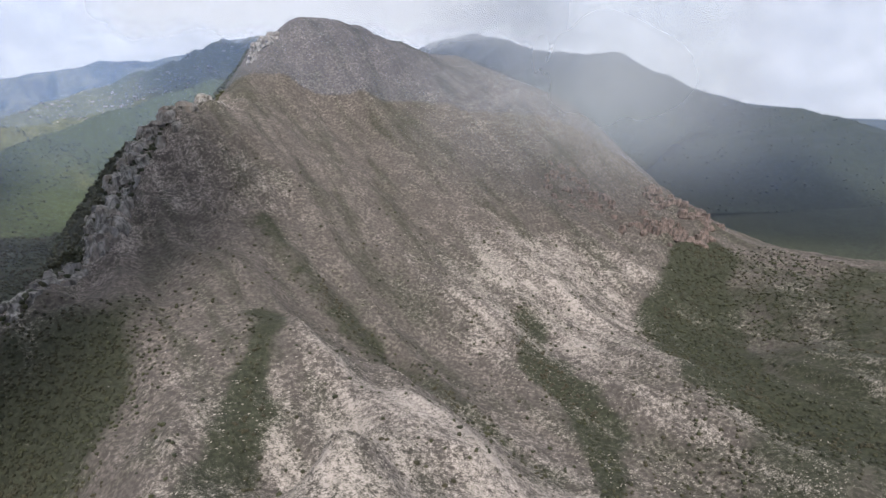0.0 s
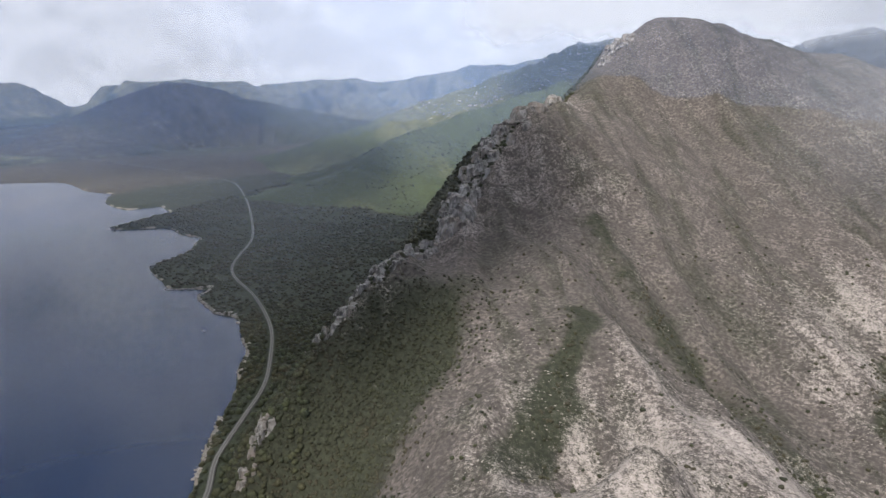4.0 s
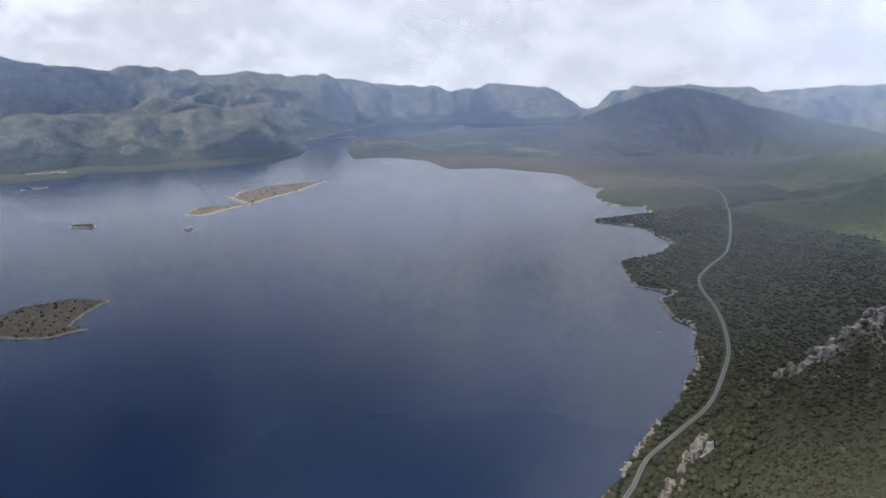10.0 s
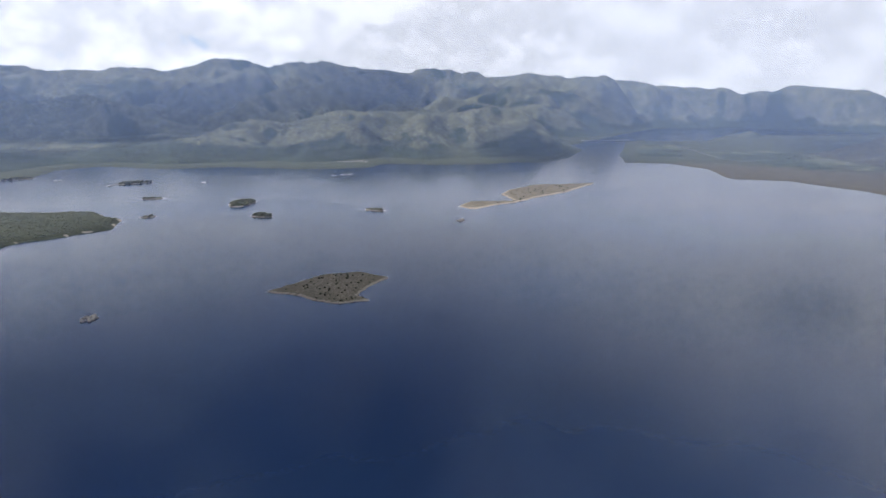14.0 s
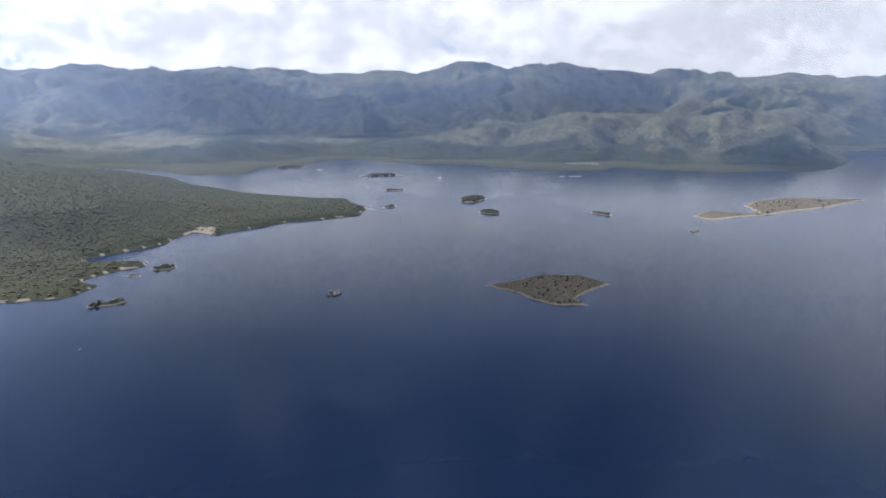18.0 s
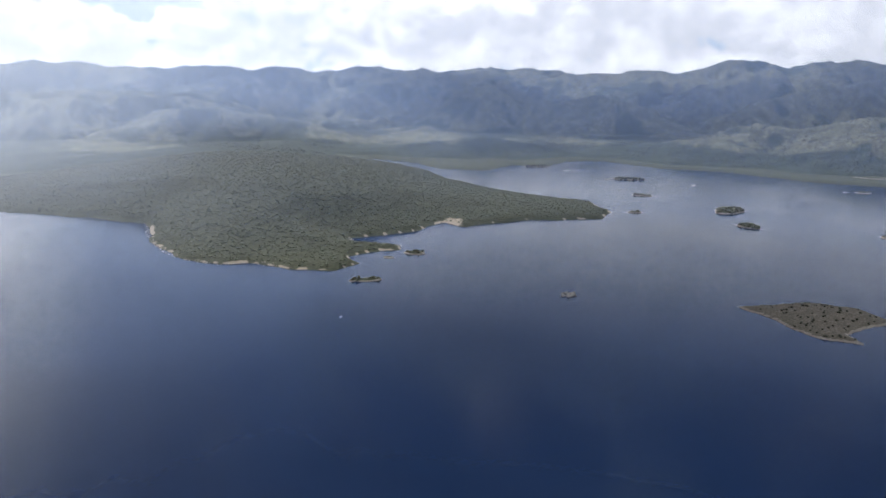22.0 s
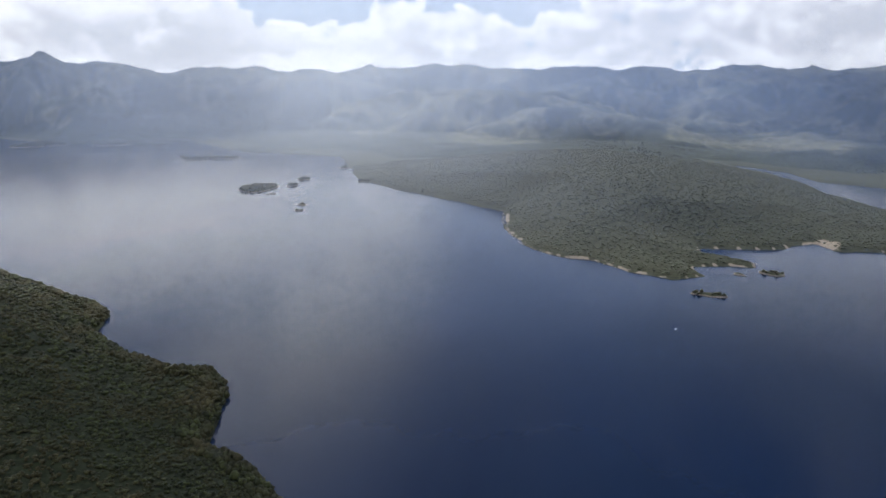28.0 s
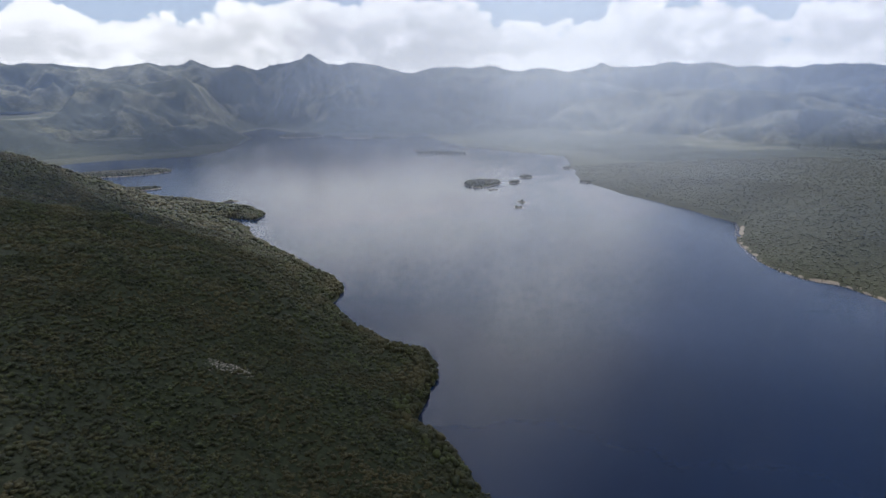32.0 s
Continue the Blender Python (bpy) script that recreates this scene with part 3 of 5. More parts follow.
# ---- ground and lake ----
az = np.radians(np.concatenate([np.linspace(-40, 225, 620), np.linspace(226.5, 318.5, 60)]))
rad = np.concatenate([[60.0], 190 * (4950 / 190) ** np.linspace(0, 1, 310)])
A, Rr = np.meshgrid(az, rad)
X, Y = -np.sin(A) * Rr, np.cos(A) * Rr
SD = shore_distance(X, Y)
Zg = ground_height(X, Y, SD)
forest = np.clip(1 - np.hypot((X + 800) / 900, (Y + 1450) / 800), 0, 1)
forest = np.maximum(smooth(forest, 0, 0.12), smooth(Y, 600, 100) * 0.7)
forest = np.maximum(forest, smooth(X, 200, 330) * smooth(Y, 250, 400) * (0.55 + 0.3 * fbm(X, Y, 300, 3, 77)))
forest = np.maximum(forest, smooth(np.hypot(X, Y), 2300, 2700) * (0.6 + 0.5 * fbm(X, Y, 500, 4, 79)) * ((X < -1800) | (Y < 0)))
forest = np.maximum(forest, smooth(np.hypot(X + 620, Y - 950) + 90 * fbm(X, Y, 200, 3, 81), 900, 600) * 1.0)
forest = np.maximum(forest, smooth(Y, -1500, -1900) * 0.8)
forest = np.maximum(forest, smooth(X, -1700, -2000) * smooth(Y, 500, 200) * 0.95)
east = near_line(X, Y, SHORE_NEAR[2:] + SHORE_EAST)[0] < 60
step = np.maximum(1.6, Rr * 0.0020)
beach = np.exp(-((SD - step * 0.4) / step) ** 2) * (1 - 0.95 * east)
beach = beach * np.where(Y < -1350, 0.0, 0.25 + 0.75 * smooth(Rr, 2300, 1500)) * (Rr < 4300)
beach = np.maximum(beach, smooth(np.hypot(X + 900, (Y + 935) * 1.2), 46, 20) * (SD < 25))
# pale grass on the moor's tip, its sunlight painted in through the rock attribute
bright = smooth(np.hypot((X + 2760) / 1.6, Y - 690), 260, 120)
ground = link("ground", np.stack([X, Y, Zg], -1).reshape(-1, 3), grid_faces(len(rad), len(az), True), MAT_PLAIN, attrs=(("veg", forest), ("beach", beach), ("rock", bright * 0.9)))
tagged(ground, "brown button-grass moor and dark scrub sloping to a bleached shore", "ground", kind="structure")

ring = np.linspace(0, 2 * math.pi, 97)[:-1]
wr = np.array([30.0, 300, 800, 1600, 2600, 3600, 4900])
A, Rr = np.meshgrid(ring, wr)
water = link("water", np.stack([-np.sin(A) * Rr, np.cos(A) * Rr, 0 * A], -1).reshape(-1, 3), grid_faces(len(wr), len(ring), True), MAT_WATER)
tarn = link("water", np.stack([2602 + np.cos(ring) * 170 * (1 + 0.2 * np.sin(3 * ring)), -2972 + np.sin(ring) * 200 * (1 + 0.15 * np.sin(2 * ring + 1)), 0 * ring + 128.6], -1),
            np.array([(0, i, i + 1, i + 1) for i in range(1, 95)])[:, :3], MAT_WATER)
tagged(tarn, "small bright lake among the hills beyond", "lake", kind="structure")
tagged(water, "dark blue lake water with wind-ruffled patches", "lake", kind="structure")


# ---- mountains ----
SIDE_GULLY = [(-134, 431), (-117, 374), (-104, 321), (-94, 274)]
SCRUB_BAND = [(310, 700), (262, 610), (237, 557), (230, 450), (250, 395), (290, 340)]
SCRUB_STRIP = [(79, 560), (83, 480), (103, 440), (109, 376), (109, 320)]
PALE_PATCH = [(364, 618), (340, 530), (325, 470), (319, 410)]


def edge_sink(U, V, x0, x1, y0, y1, w, drop):
    e = np.minimum(np.minimum(U - x0, x1 - U), np.minimum(V - y0, y1 - V))
    return drop * (1 - smooth(e, 0, w))


MOUNTAIN_FOOT = [
    (-430, 900, 70), (-470, 760, 25), (-450, 640, 12), (-420, 540, 8), (-390, 450, 6), (-375, 390, 5), (-355, 330, 3), (-330, 270, 2), (-420, 1080, 150),
    (-300, 1300, 250), (0, 1330, 230), (240, 1230, 140), (380, 1080, 70), (440, 940, 35), (520, 800, 40), (620, 600, 75), (620, 380, 80), (450, 230, 60),
    (250, 190, 30), (100, 190, 50), (-60, 170, 90), (-190, 180, 35), (-262, 205, 4), (-300, 245, 2)]
spots = Spots(CRAG_RIDGE + NEAR_SLOPE + SPUR + GULLY + FACE + RIGHT + MOUNTAIN_FOOT, 40.0)


def mountain_height(x, y):
    z = spots(x, y)
    d, s = near_line(x, y, CRAG_RIDGE)
    across, along = 0.84 * x + 0.54 * y, 0.54 * x - 0.84 * y
    rough = 2.4 * fbm(x, y, 40, 4, 31, True) + 4.0 * fbm(x, y, 140, 3, 41) + 18.0 * fbm(across, along * 0.22, 95, 4, 37, True)
    fade = smooth(z, 4, 45)
    rough = rough + 9.0 * crags(x, y) * fbm(x + 0.4 * z, y, 26, 4, 43, True)  # ledges and clefts
    return z + rough * fade


def crags(x, y):
    """How rocky the ground is: along the crest and on the small cliffs of the far face."""
    d, _ = near_line(x, y, CRAG_RIDGE[3:10])
    e, _ = near_line(x, y, [(294, 861), (326, 807), (290, 760)])
    return np.maximum.reduce([smooth(d, 95, 20), smooth(e, 85, 15), smooth(np.hypot(x + 235, y - 665), 115, 45), smooth(np.hypot(x - 235, y - 730), 70, 30)])


xs, ys = np.arange(-500, 640, 3.5), np.arange(150, 1360, 3.5)
U, V = np.meshgrid(xs, ys)
SDm = shore_distance(U, V)
Zm = mountain_height(U, V)
Zm = np.where(SDm < 0, np.minimum(Zm, -2 + 0.3 * SDm), Zm) - edge_sink(U, V, xs[0], xs[-1], ys[0], ys[-1], 60, 60)
U0, V0 = U, V
U, V = U + 26 * fbm(U0, V0, 60, 4, 71), V + 26 * fbm(U0, V0, 60, 4, 75)
gully_d, _ = near_line(U, V, [GULLY[4], GULLY[0], GULLY[1], GULLY[2], GULLY[3]])
gully_b, _ = near_line(U, V, SIDE_GULLY)
band_a, _ = near_line(U, V, SCRUB_BAND)
band_b, _ = near_line(U, V, SCRUB_STRIP)
patch_d, _ = near_line(U, V, PALE_PATCH)
flank = smooth(V - 0.35 * U, 620, 420) * smooth(U, -175, -235)
veg = np.clip(np.maximum.reduce([smooth(gully_d, 30, 6) * 0.30, smooth(gully_b, 24, 5) * 0.45, flank * 0.8, smooth(band_a, 52, 14) * 0.75, smooth(band_b, 20, 5) * 0.45, smooth(U + 0.4 * (560 - V), 220, 320) * smooth(V, 720, 600) * 0.32,
                                 smooth(U, -300, -360) * 0.9, 0.12 + 0 * U]), 0, 1)
pale = np.clip(np.maximum.reduce([smooth(V, 560, 330) * smooth(U, -150, -60) * smooth(U, 150, 60) * 0.85, smooth(V, 560, 330) * smooth(U, -200, -120) * 0.34, smooth(np.hypot(U - 120, V - 590), 220, 60) * 0.8, crags(U, V) * np.where(U < 100, 0.6, 0.28),
                                  smooth(np.hypot(U + 112, V - 318), 60, 15) * 0.45, smooth(patch_d, 34, 10) * 0.6, smooth(np.hypot(U - 278, V - 590), 34, 14) * 0.6, smooth(np.hypot(U + 150, V - 335), 85, 30) * 0.34, smooth(U + 0.3 * (600 - V), 60, 190) * smooth(V, 850, 650) * smooth(U, 310, 220) * 0.5, 0.20 + 0 * U]), 0, 1)
U, V = U0, V0
mountain = link("mountain", np.stack([U, V, Zm], -1).reshape(-1, 3), grid_faces(len(ys), len(xs))[:, ::-1], MAT_MOUNTAIN, attrs=(("veg", veg), ("rock", pale)))
tagged(mountain, "steep brown mountain with pale quartzite scree and scrub above the lake", "mountain")

HILL_FOOT = [(p[0] - 3, p[1], 4) for p in SHORE_EAST[:22]] + [(-60, -330, -6), (-110, -230, -6), (-170, -120, -6), (-100, 0, 60), (250, 0, 160), (650, -300, 190),
             (1000, -700, 190), (1200, -1100, 150), (1150, -1500, 5), (800, -1420, 3), (950, -1300, 45), (600, -1290, 6), (60, -180, 60)]
hill_spots = Spots(HILLSIDE + HILL_FOOT, 40.0)


def hill_height(x, y):
    z = hill_spots(x, y)
    down = 0.8 * x - 0.6 * y
    fold = fbm(0.6 * x + 0.8 * y + 25 * fbm(x, y, 120, 2, 57), 0.35 * down, 120, 3, 51, True)
    sd = shore_distance(x, y)
    z = z + (15.0 * fold + 4.0 + 3.0 * fbm(x, y, 45, 3, 61)) * smooth(z, 8, 60)
    return np.minimum(z, np.where(sd > 0, 1.5 + 1.4 * sd, -2 + 0.3 * sd))  # bluffs, no deeper than the lake bed outside the shore


xs, ys = np.arange(-190, 1300, 7.5), np.arange(-1640, 60, 7.5)
U, V = np.meshgrid(xs, ys)
Zh = hill_height(U, V) - edge_sink(U, V, xs[0], xs[-1], ys[0], ys[-1], 80, 80)
hillside = link("hillside", np.stack([U, V, Zh], -1).reshape(-1, 3), grid_faces(len(ys), len(xs))[:, ::-1], MAT_HILL, attrs=(("veg", 0 * U + 0.8),))
tagged(hillside, "dark scrub-covered hillside dropping to the lake", "hill")


def ridge_hill(name, line, label, mat, front, back=400.0, n=230, m=44, foot=-4.0, rough=0.36, grain=300.0, seed=0, veg=0.25, bare=0.2, power=1.1, reach=260.0):
    """A hill or range along a crest line, falling to the plain on both sides, with side spurs and gullies. rough: their share of its height."""
    pts = np.array(line, float)
    a, b = pts[0] - pts[1], pts[-1] - pts[-2]
    pts = np.vstack([pts[0] + a / np.hypot(a[0], a[1]) * reach, pts, pts[-1] + b / np.hypot(b[0], b[1]) * reach])
    pts[0, 2], pts[-1, 2] = pts[1, 2] * 0.8, pts[-2, 2] * 0.8
    seg = np.concatenate([[0], np.cumsum(np.hypot(*np.diff(pts[:, :2], axis=0).T))])
    s = np.linspace(0, seg[-1], n)
    c = np.stack([np.interp(s, seg, pts[:, k]) for k in range(3)], 1)
    flat = c.copy()
    for _ in range(500):
        flat[1:-1] = 0.25 * flat[:-2] + 0.5 * flat[1:-1] + 0.25 * flat[2:]
    c[1:-1] = 0.25 * c[:-2] + 0.5 * c[1:-1] + 0.25 * c[2:]
    t = np.gradient(flat[:, :2], axis=0)
    t /= np.linalg.norm(t, axis=1)[:, None]
    nrm = np.stack([-t[:, 1], t[:, 0]], 1)
    if (nrm[n // 2] @ c[n // 2, :2]) > 0:
        nrm = -nrm
    v = np.concatenate([np.linspace(-back, 0, m // 4)[:-1], np.linspace(0, 1, m - m // 4 + 1) ** 1.15 * front])
    S, W = np.meshgrid(np.arange(n), v, indexing="ij")
    x = c[S, 0] + nrm[S, 0] * W
    y = c[S, 1] + nrm[S, 1] * W
    u = np.where(W < 0, -W / back, W / front)
    top = c[S, 2] + 0.07 * c[S, 2] * fbm(s[S], 0 * S + seed * 3.7, grain * 0.3, 4, seed + 5)
    end = smooth(s[S], 0, reach) * smooth(s[S], seg[-1], seg[-1] - reach)
    # spurs reach out towards the plain, with hollows between them
    warp = 0.35 * grain * fbm(s[S], W + 13 * seed, grain * 1.3, 3, seed + 9)
    spur = 0.5 + 0.5 * fbm(s[S] + warp, 0.25 * W + 7.7 * seed, grain, 4, seed + 21, True)
    ue = np.clip(u / (0.42 + 0.95 * rough / 0.36 * np.clip(spur, 0, 1) ** 1.3), 0, 1)
    z = foot + (top - foot) * (1 - ue) ** power
    z += 0.22 * rough * (top - foot) * (fbm(x, y, grain * 0.45, 5, seed + 27, True) + fbm(x, y, grain * 0.8, 4, seed + 29)) * np.clip(ue * 3, 0.05, 1) * np.clip((1 - u) * 2, 0, 1)
    z = foot - 8 + (np.maximum(z, foot - 8) - foot + 8) * end
    z = np.where(u > 0.995, foot - 10, z)
    kk = np.clip(veg + 0.5 * fbm(x, y, grain * 1.2, 4, seed + 33), 0, 1)
    ob = link(name, np.stack([x, y, z], -1).reshape(-1, 3), grid_faces(n, len(v)), mat, attrs=(("veg", kk), ("rock", np.full(x.shape, bare))))
    me = ob.data
    if me.polygons[len(me.polygons) // 2].normal.z < 0:
        me.flip_normals()
    return tagged(ob, label, "mountain" if name == "mountain" else "hill")


ob_east = ridge_hill("mountain", RIDGE_EAST, "shadowed grey-green ridge with a flat summit under cloud", MAT_RIDGE, 1300, 600, seed=1, rough=0.36, grain=420, foot=25, veg=0.5)
ob_rocky = ridge_hill("mountain", RIDGE_ROCKY, "rocky grey ridge rising into cloud behind a green spur", MAT_GREEN, 560, 420, seed=2, rough=0.36, grain=220, veg=0.25, bare=0.45, foot=6)
ob_green = ridge_hill("hill", RIDGE_GREEN, "bright green spur catching the sun below the rocky ridge", MAT_GREEN, 520, 260, seed=3, rough=0.36, grain=220, veg=0.6, bare=0.1, foot=0, reach=80)
ob_north = ridge_hill("hill", RIDGE_NORTH_HILL, "solitary brown hill with a pointed top beyond the moor", MAT_RIDGE, 480, 380, seed=4, rough=0.36, grain=380, bare=0.5)
# ---- the hills and ranges beyond the lake ----
CRESTS = [  # crest, reach of its slopes, share of its height that the hollows between its spurs cut away
    (NORTH_MID, 230, 0.6), (RIDGE_N_FAR, 580, 0.5), (NORTH_SKY, 460, 0.45), (NORTH_ARM_RIDGE, 520, 0.65), (NORTH_ARM_FOOT, 220, 0.6), (NORTH_ARM_LOW, 420, 0.1),
    (BROAD_MOUNTAIN, 520, 0.65), (BROAD_SPUR, 240, 0.5), (BROAD_SPUR_EAST, 280, 0.5), (DOMES, 220, 0.5), (SHORE_HILLS, 430, 0.45), (WEST_SKY, 760, 0.7),
    (WEST_RIDGE, 520, 0.65), (WEST_CONE, 280, 0.5), (WEST_LOW, 200, 0.5), (WEST_SHORE_WOOD, 200, 0.3), (SOUTHWEST_DARK, 280, 0.5), (SOUTHWEST_LIT, 250, 0.5),
    (SOUTHWEST_HIGH, 520, 0.65), (SOUTHWEST_SKY, 760, 0.7), (SOUTH_DARK, 520, 0.65), (SOUTH_FOOT, 300, 0.5), (SOUTH_SKY, 760, 0.7), (SOUTH_MID, 260, 0.5),
    (SOUTH_PLATEAU, 280, 0.5), (SOUTHEAST_FLANK, 620, 0.4), (SOUTHEAST_SKY, 760, 0.7)]


def bearing(x, y):
    a = np.degrees(np.arctan2(-x, y))
    return np.where(a < -90, a + 360, a)


def far_height(x, y, sd):
    """Ridge behind ridge, each falling to rolling moor in spurs with hollows between them."""
    r, a = np.hypot(x, y), bearing(x, y)
    wx, wy = x + 60 * fbm(x, y, 300, 3, 201), y + 60 * fbm(x, y, 300, 3, 205)
    spur = np.clip(0.5 + 0.6 * fbm(wx, wy, 430, 4, 211, True), 0, 1)
    small = 0.5 + 0.5 * fbm(wx, wy, 150, 4, 217, True)
    z = np.maximum(0, 16 + 26 * fbm(x, y, 620, 4, 219) + 10 * (small - 0.5)) * smooth(sd, 20, 400) * (0.15 + 0.85 * smooth(a, 84, 94))
    slope = np.zeros(x.shape)
    for line, w, cut in CRESTS:
        pts = np.array(line, float)
        lo, hi = pts[:, :2].min(0) - 1.7 * w, pts[:, :2].max(0) + 1.7 * w
        m = (wx > lo[0]) & (wx < hi[0]) & (wy > lo[1]) & (wy < hi[1])
        d, s = near_line(wx[m], wy[m], line)
        h = np.interp(s, np.arange(len(pts)), pts[:, 2])
        h = h * (1 + (0.10 if pts[:, 2].min() > 220 else 0.06) * (fbm(wx[m] + 0.7 * wy[m], wy[m] - 0.7 * wx[m], 300, 4, 251, True) - 0.55))
        u = np.clip(d / (w * (1 - cut + 2 * cut * spur[m])), 0, 1)
        zz = h * (1 - u) ** 1.25
        more = zz > z[m]
        z[m] = np.maximum(z[m], zz)
        slope[m] = np.where(more, np.minimum(4 * u, 1), slope[m])
    z = z + np.minimum(z, 150) * (0.38 * (small - 0.5) + 0.95 * (spur - 0.6)) * (0.10 + 0.90 * slope) + 2.5 * fbm(x, y, 40, 2, 227)
    tarn = smooth(np.hypot(x - 2602, y + 2972), 420, 260)
    in_front = smooth(np.abs(a - 221.5), 6, 3) * (r < 3950)
    z = np.where(in_front > 0, np.minimum(z, 250 - 0.0415 * r + (1 - in_front) * 150), z)
    return np.maximum(z, 0) * smooth(sd, 6, 280) * (1 - tarn) * smooth(r, 2255, 2480)


az = np.radians(np.linspace(10, 238, 1250))
rad = np.concatenate([np.linspace(2250, 3400, 84)[:-1], np.linspace(3400, 4935, 110)])
A, Rr = np.meshgrid(az, rad)
X, Y = -np.sin(A) * Rr, np.cos(A) * Rr
SD = shore_distance(X, Y)
extra = far_height(X, Y, SD)
Zf = ground_height(X, Y, SD) + extra - 6 * (1 - smooth(extra, 0, 6))
kk = np.clip(0.22 + 0.8 * fbm(X, Y, 420, 4, 233) + 0.5 * smooth(extra, 110, 10) * smooth(SD, 500, 150) + 0.35 * smooth(np.degrees(A), 140, 156) - 0.9 * fbm(X, Y, 150, 4, 217, True) * smooth(extra, 10, 60), 0, 1)
F = grid_faces(len(rad), len(az))
mid_i, mid_j = np.divmod(F[:, 0], len(az))
deg = np.degrees(A)[mid_i, mid_j] + 1.5 * fbm(X, Y, 300, 2, 237)[mid_i, mid_j]
out_r = Rr[mid_i, mid_j] + 120 * fbm(X, Y, 300, 3, 239)[mid_i, mid_j]
use = (extra.ravel()[F] > 0.3).any(1)
TIERS = [
    (0, 54, 0, 9e3, "mountain", "dim blue-grey range under low cloud"),
    (54, 96, 0, 3500, "hill", "rounded green hills at the lake's edge"), (54, 96, 3500, 4450, "hill", "dark wooded hills behind the lake's far arm"), (54, 96, 4450, 9e3, "mountain", "long blue range on the horizon"),
    (96, 128, 0, 3300, "hill", "olive wooded hills along the western shore"), (96, 128, 3300, 4200, "hill", "sun-flecked foothills below the broad mountain"),
    (96, 128, 4200, 9e3, "mountain", "broad blue mountain with a rounded summit"),
    (128, 158, 0, 3700, "hill", "olive foothills with paler clearings"), (128, 158, 3700, 4400, "hill", "shadowed foothills of a hazy range"), (128, 158, 4400, 9e3, "mountain", "hazy range with its top in cloud"),
    (158, 186, 0, 4350, "hill", "blue wooded hills behind the peninsula"), (158, 186, 4350, 9e3, "mountain", "long hazy range beneath white cumulus"),
    (186, 203, 0, 4250, "hill", "low hazy foothills by the far shore"), (186, 203, 4250, 9e3, "mountain", "pale range with peaks touching the cloud"),
    (203, 260, 0, 4150, "mountain", "steep hazy mountain falling to the lake"), (203, 260, 4150, 9e3, "mountain", "dim mountain flank under cloud beyond the lake")]
made = []
for a0, a1, r0, r1, name, label in TIERS:
    m = use & (deg >= a0) & (deg < a1) & (out_r >= r0) & (out_r < r1)
    ids, f = np.unique(F[m], return_inverse=True)
    v = np.stack([X, Y, Zf], -1).reshape(-1, 3)[ids]
    ob = link(name, v, f.reshape(-1, 4)[:, ::-1], MAT_FAR, attrs=(("veg", kk.ravel()[ids]), ("rock", 0.15 + 0 * ids)))
    if ob.data.polygons[len(ob.data.polygons) // 2].normal.z < 0:
        ob.data.flip_normals()
    made.append(tagged(ob, label, name))

# ---- distance haze painted with translucent sheets round the place ----
def lie_of_land(x, y):
    sd = shore_distance(x, y)
    return np.maximum(ground_height(x, y, sd), 0) + far_height(x, y, sd)


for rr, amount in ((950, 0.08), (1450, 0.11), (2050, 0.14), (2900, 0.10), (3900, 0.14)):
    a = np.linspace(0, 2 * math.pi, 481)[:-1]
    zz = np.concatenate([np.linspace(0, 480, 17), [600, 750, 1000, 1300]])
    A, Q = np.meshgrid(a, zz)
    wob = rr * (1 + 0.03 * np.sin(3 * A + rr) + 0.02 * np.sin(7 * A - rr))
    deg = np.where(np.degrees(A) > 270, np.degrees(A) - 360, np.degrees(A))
    # thickened near the sun's bearing to paint the brighter haze there
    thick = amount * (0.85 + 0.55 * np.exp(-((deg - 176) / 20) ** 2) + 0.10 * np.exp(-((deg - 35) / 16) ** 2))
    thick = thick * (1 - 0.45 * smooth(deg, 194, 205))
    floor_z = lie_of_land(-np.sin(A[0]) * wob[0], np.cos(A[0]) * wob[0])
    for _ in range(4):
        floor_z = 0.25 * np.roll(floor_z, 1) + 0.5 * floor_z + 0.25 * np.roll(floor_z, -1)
    veil = link("mist", np.stack([-np.sin(A) * wob, np.cos(A) * wob, Q], -1).reshape(-1, 3), grid_faces(len(zz), len(a), True), MAT_HAZE,
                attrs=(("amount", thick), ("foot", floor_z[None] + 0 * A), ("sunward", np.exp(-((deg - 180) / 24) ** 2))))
    tagged(veil, "translucent sheets that paint distance haze over the lake", "mist", kind="stuff")

MAT_VEIL, N = material("pale_mist_sheet")
pos = N.n("NewGeometry").outputs["Position"]
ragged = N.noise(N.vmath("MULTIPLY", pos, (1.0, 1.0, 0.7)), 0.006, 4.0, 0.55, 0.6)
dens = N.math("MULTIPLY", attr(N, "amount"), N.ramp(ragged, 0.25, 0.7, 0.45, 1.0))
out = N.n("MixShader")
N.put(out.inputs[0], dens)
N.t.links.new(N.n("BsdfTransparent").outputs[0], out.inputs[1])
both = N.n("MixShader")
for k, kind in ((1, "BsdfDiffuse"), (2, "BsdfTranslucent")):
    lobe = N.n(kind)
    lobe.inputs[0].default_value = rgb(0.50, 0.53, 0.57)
    N.t.links.new(lobe.outputs[0], both.inputs[k])
N.t.links.new(both.outputs[0], out.inputs[2])
N.t.links.new(out.outputs[0], N.n("OutputMaterial").inputs[0])

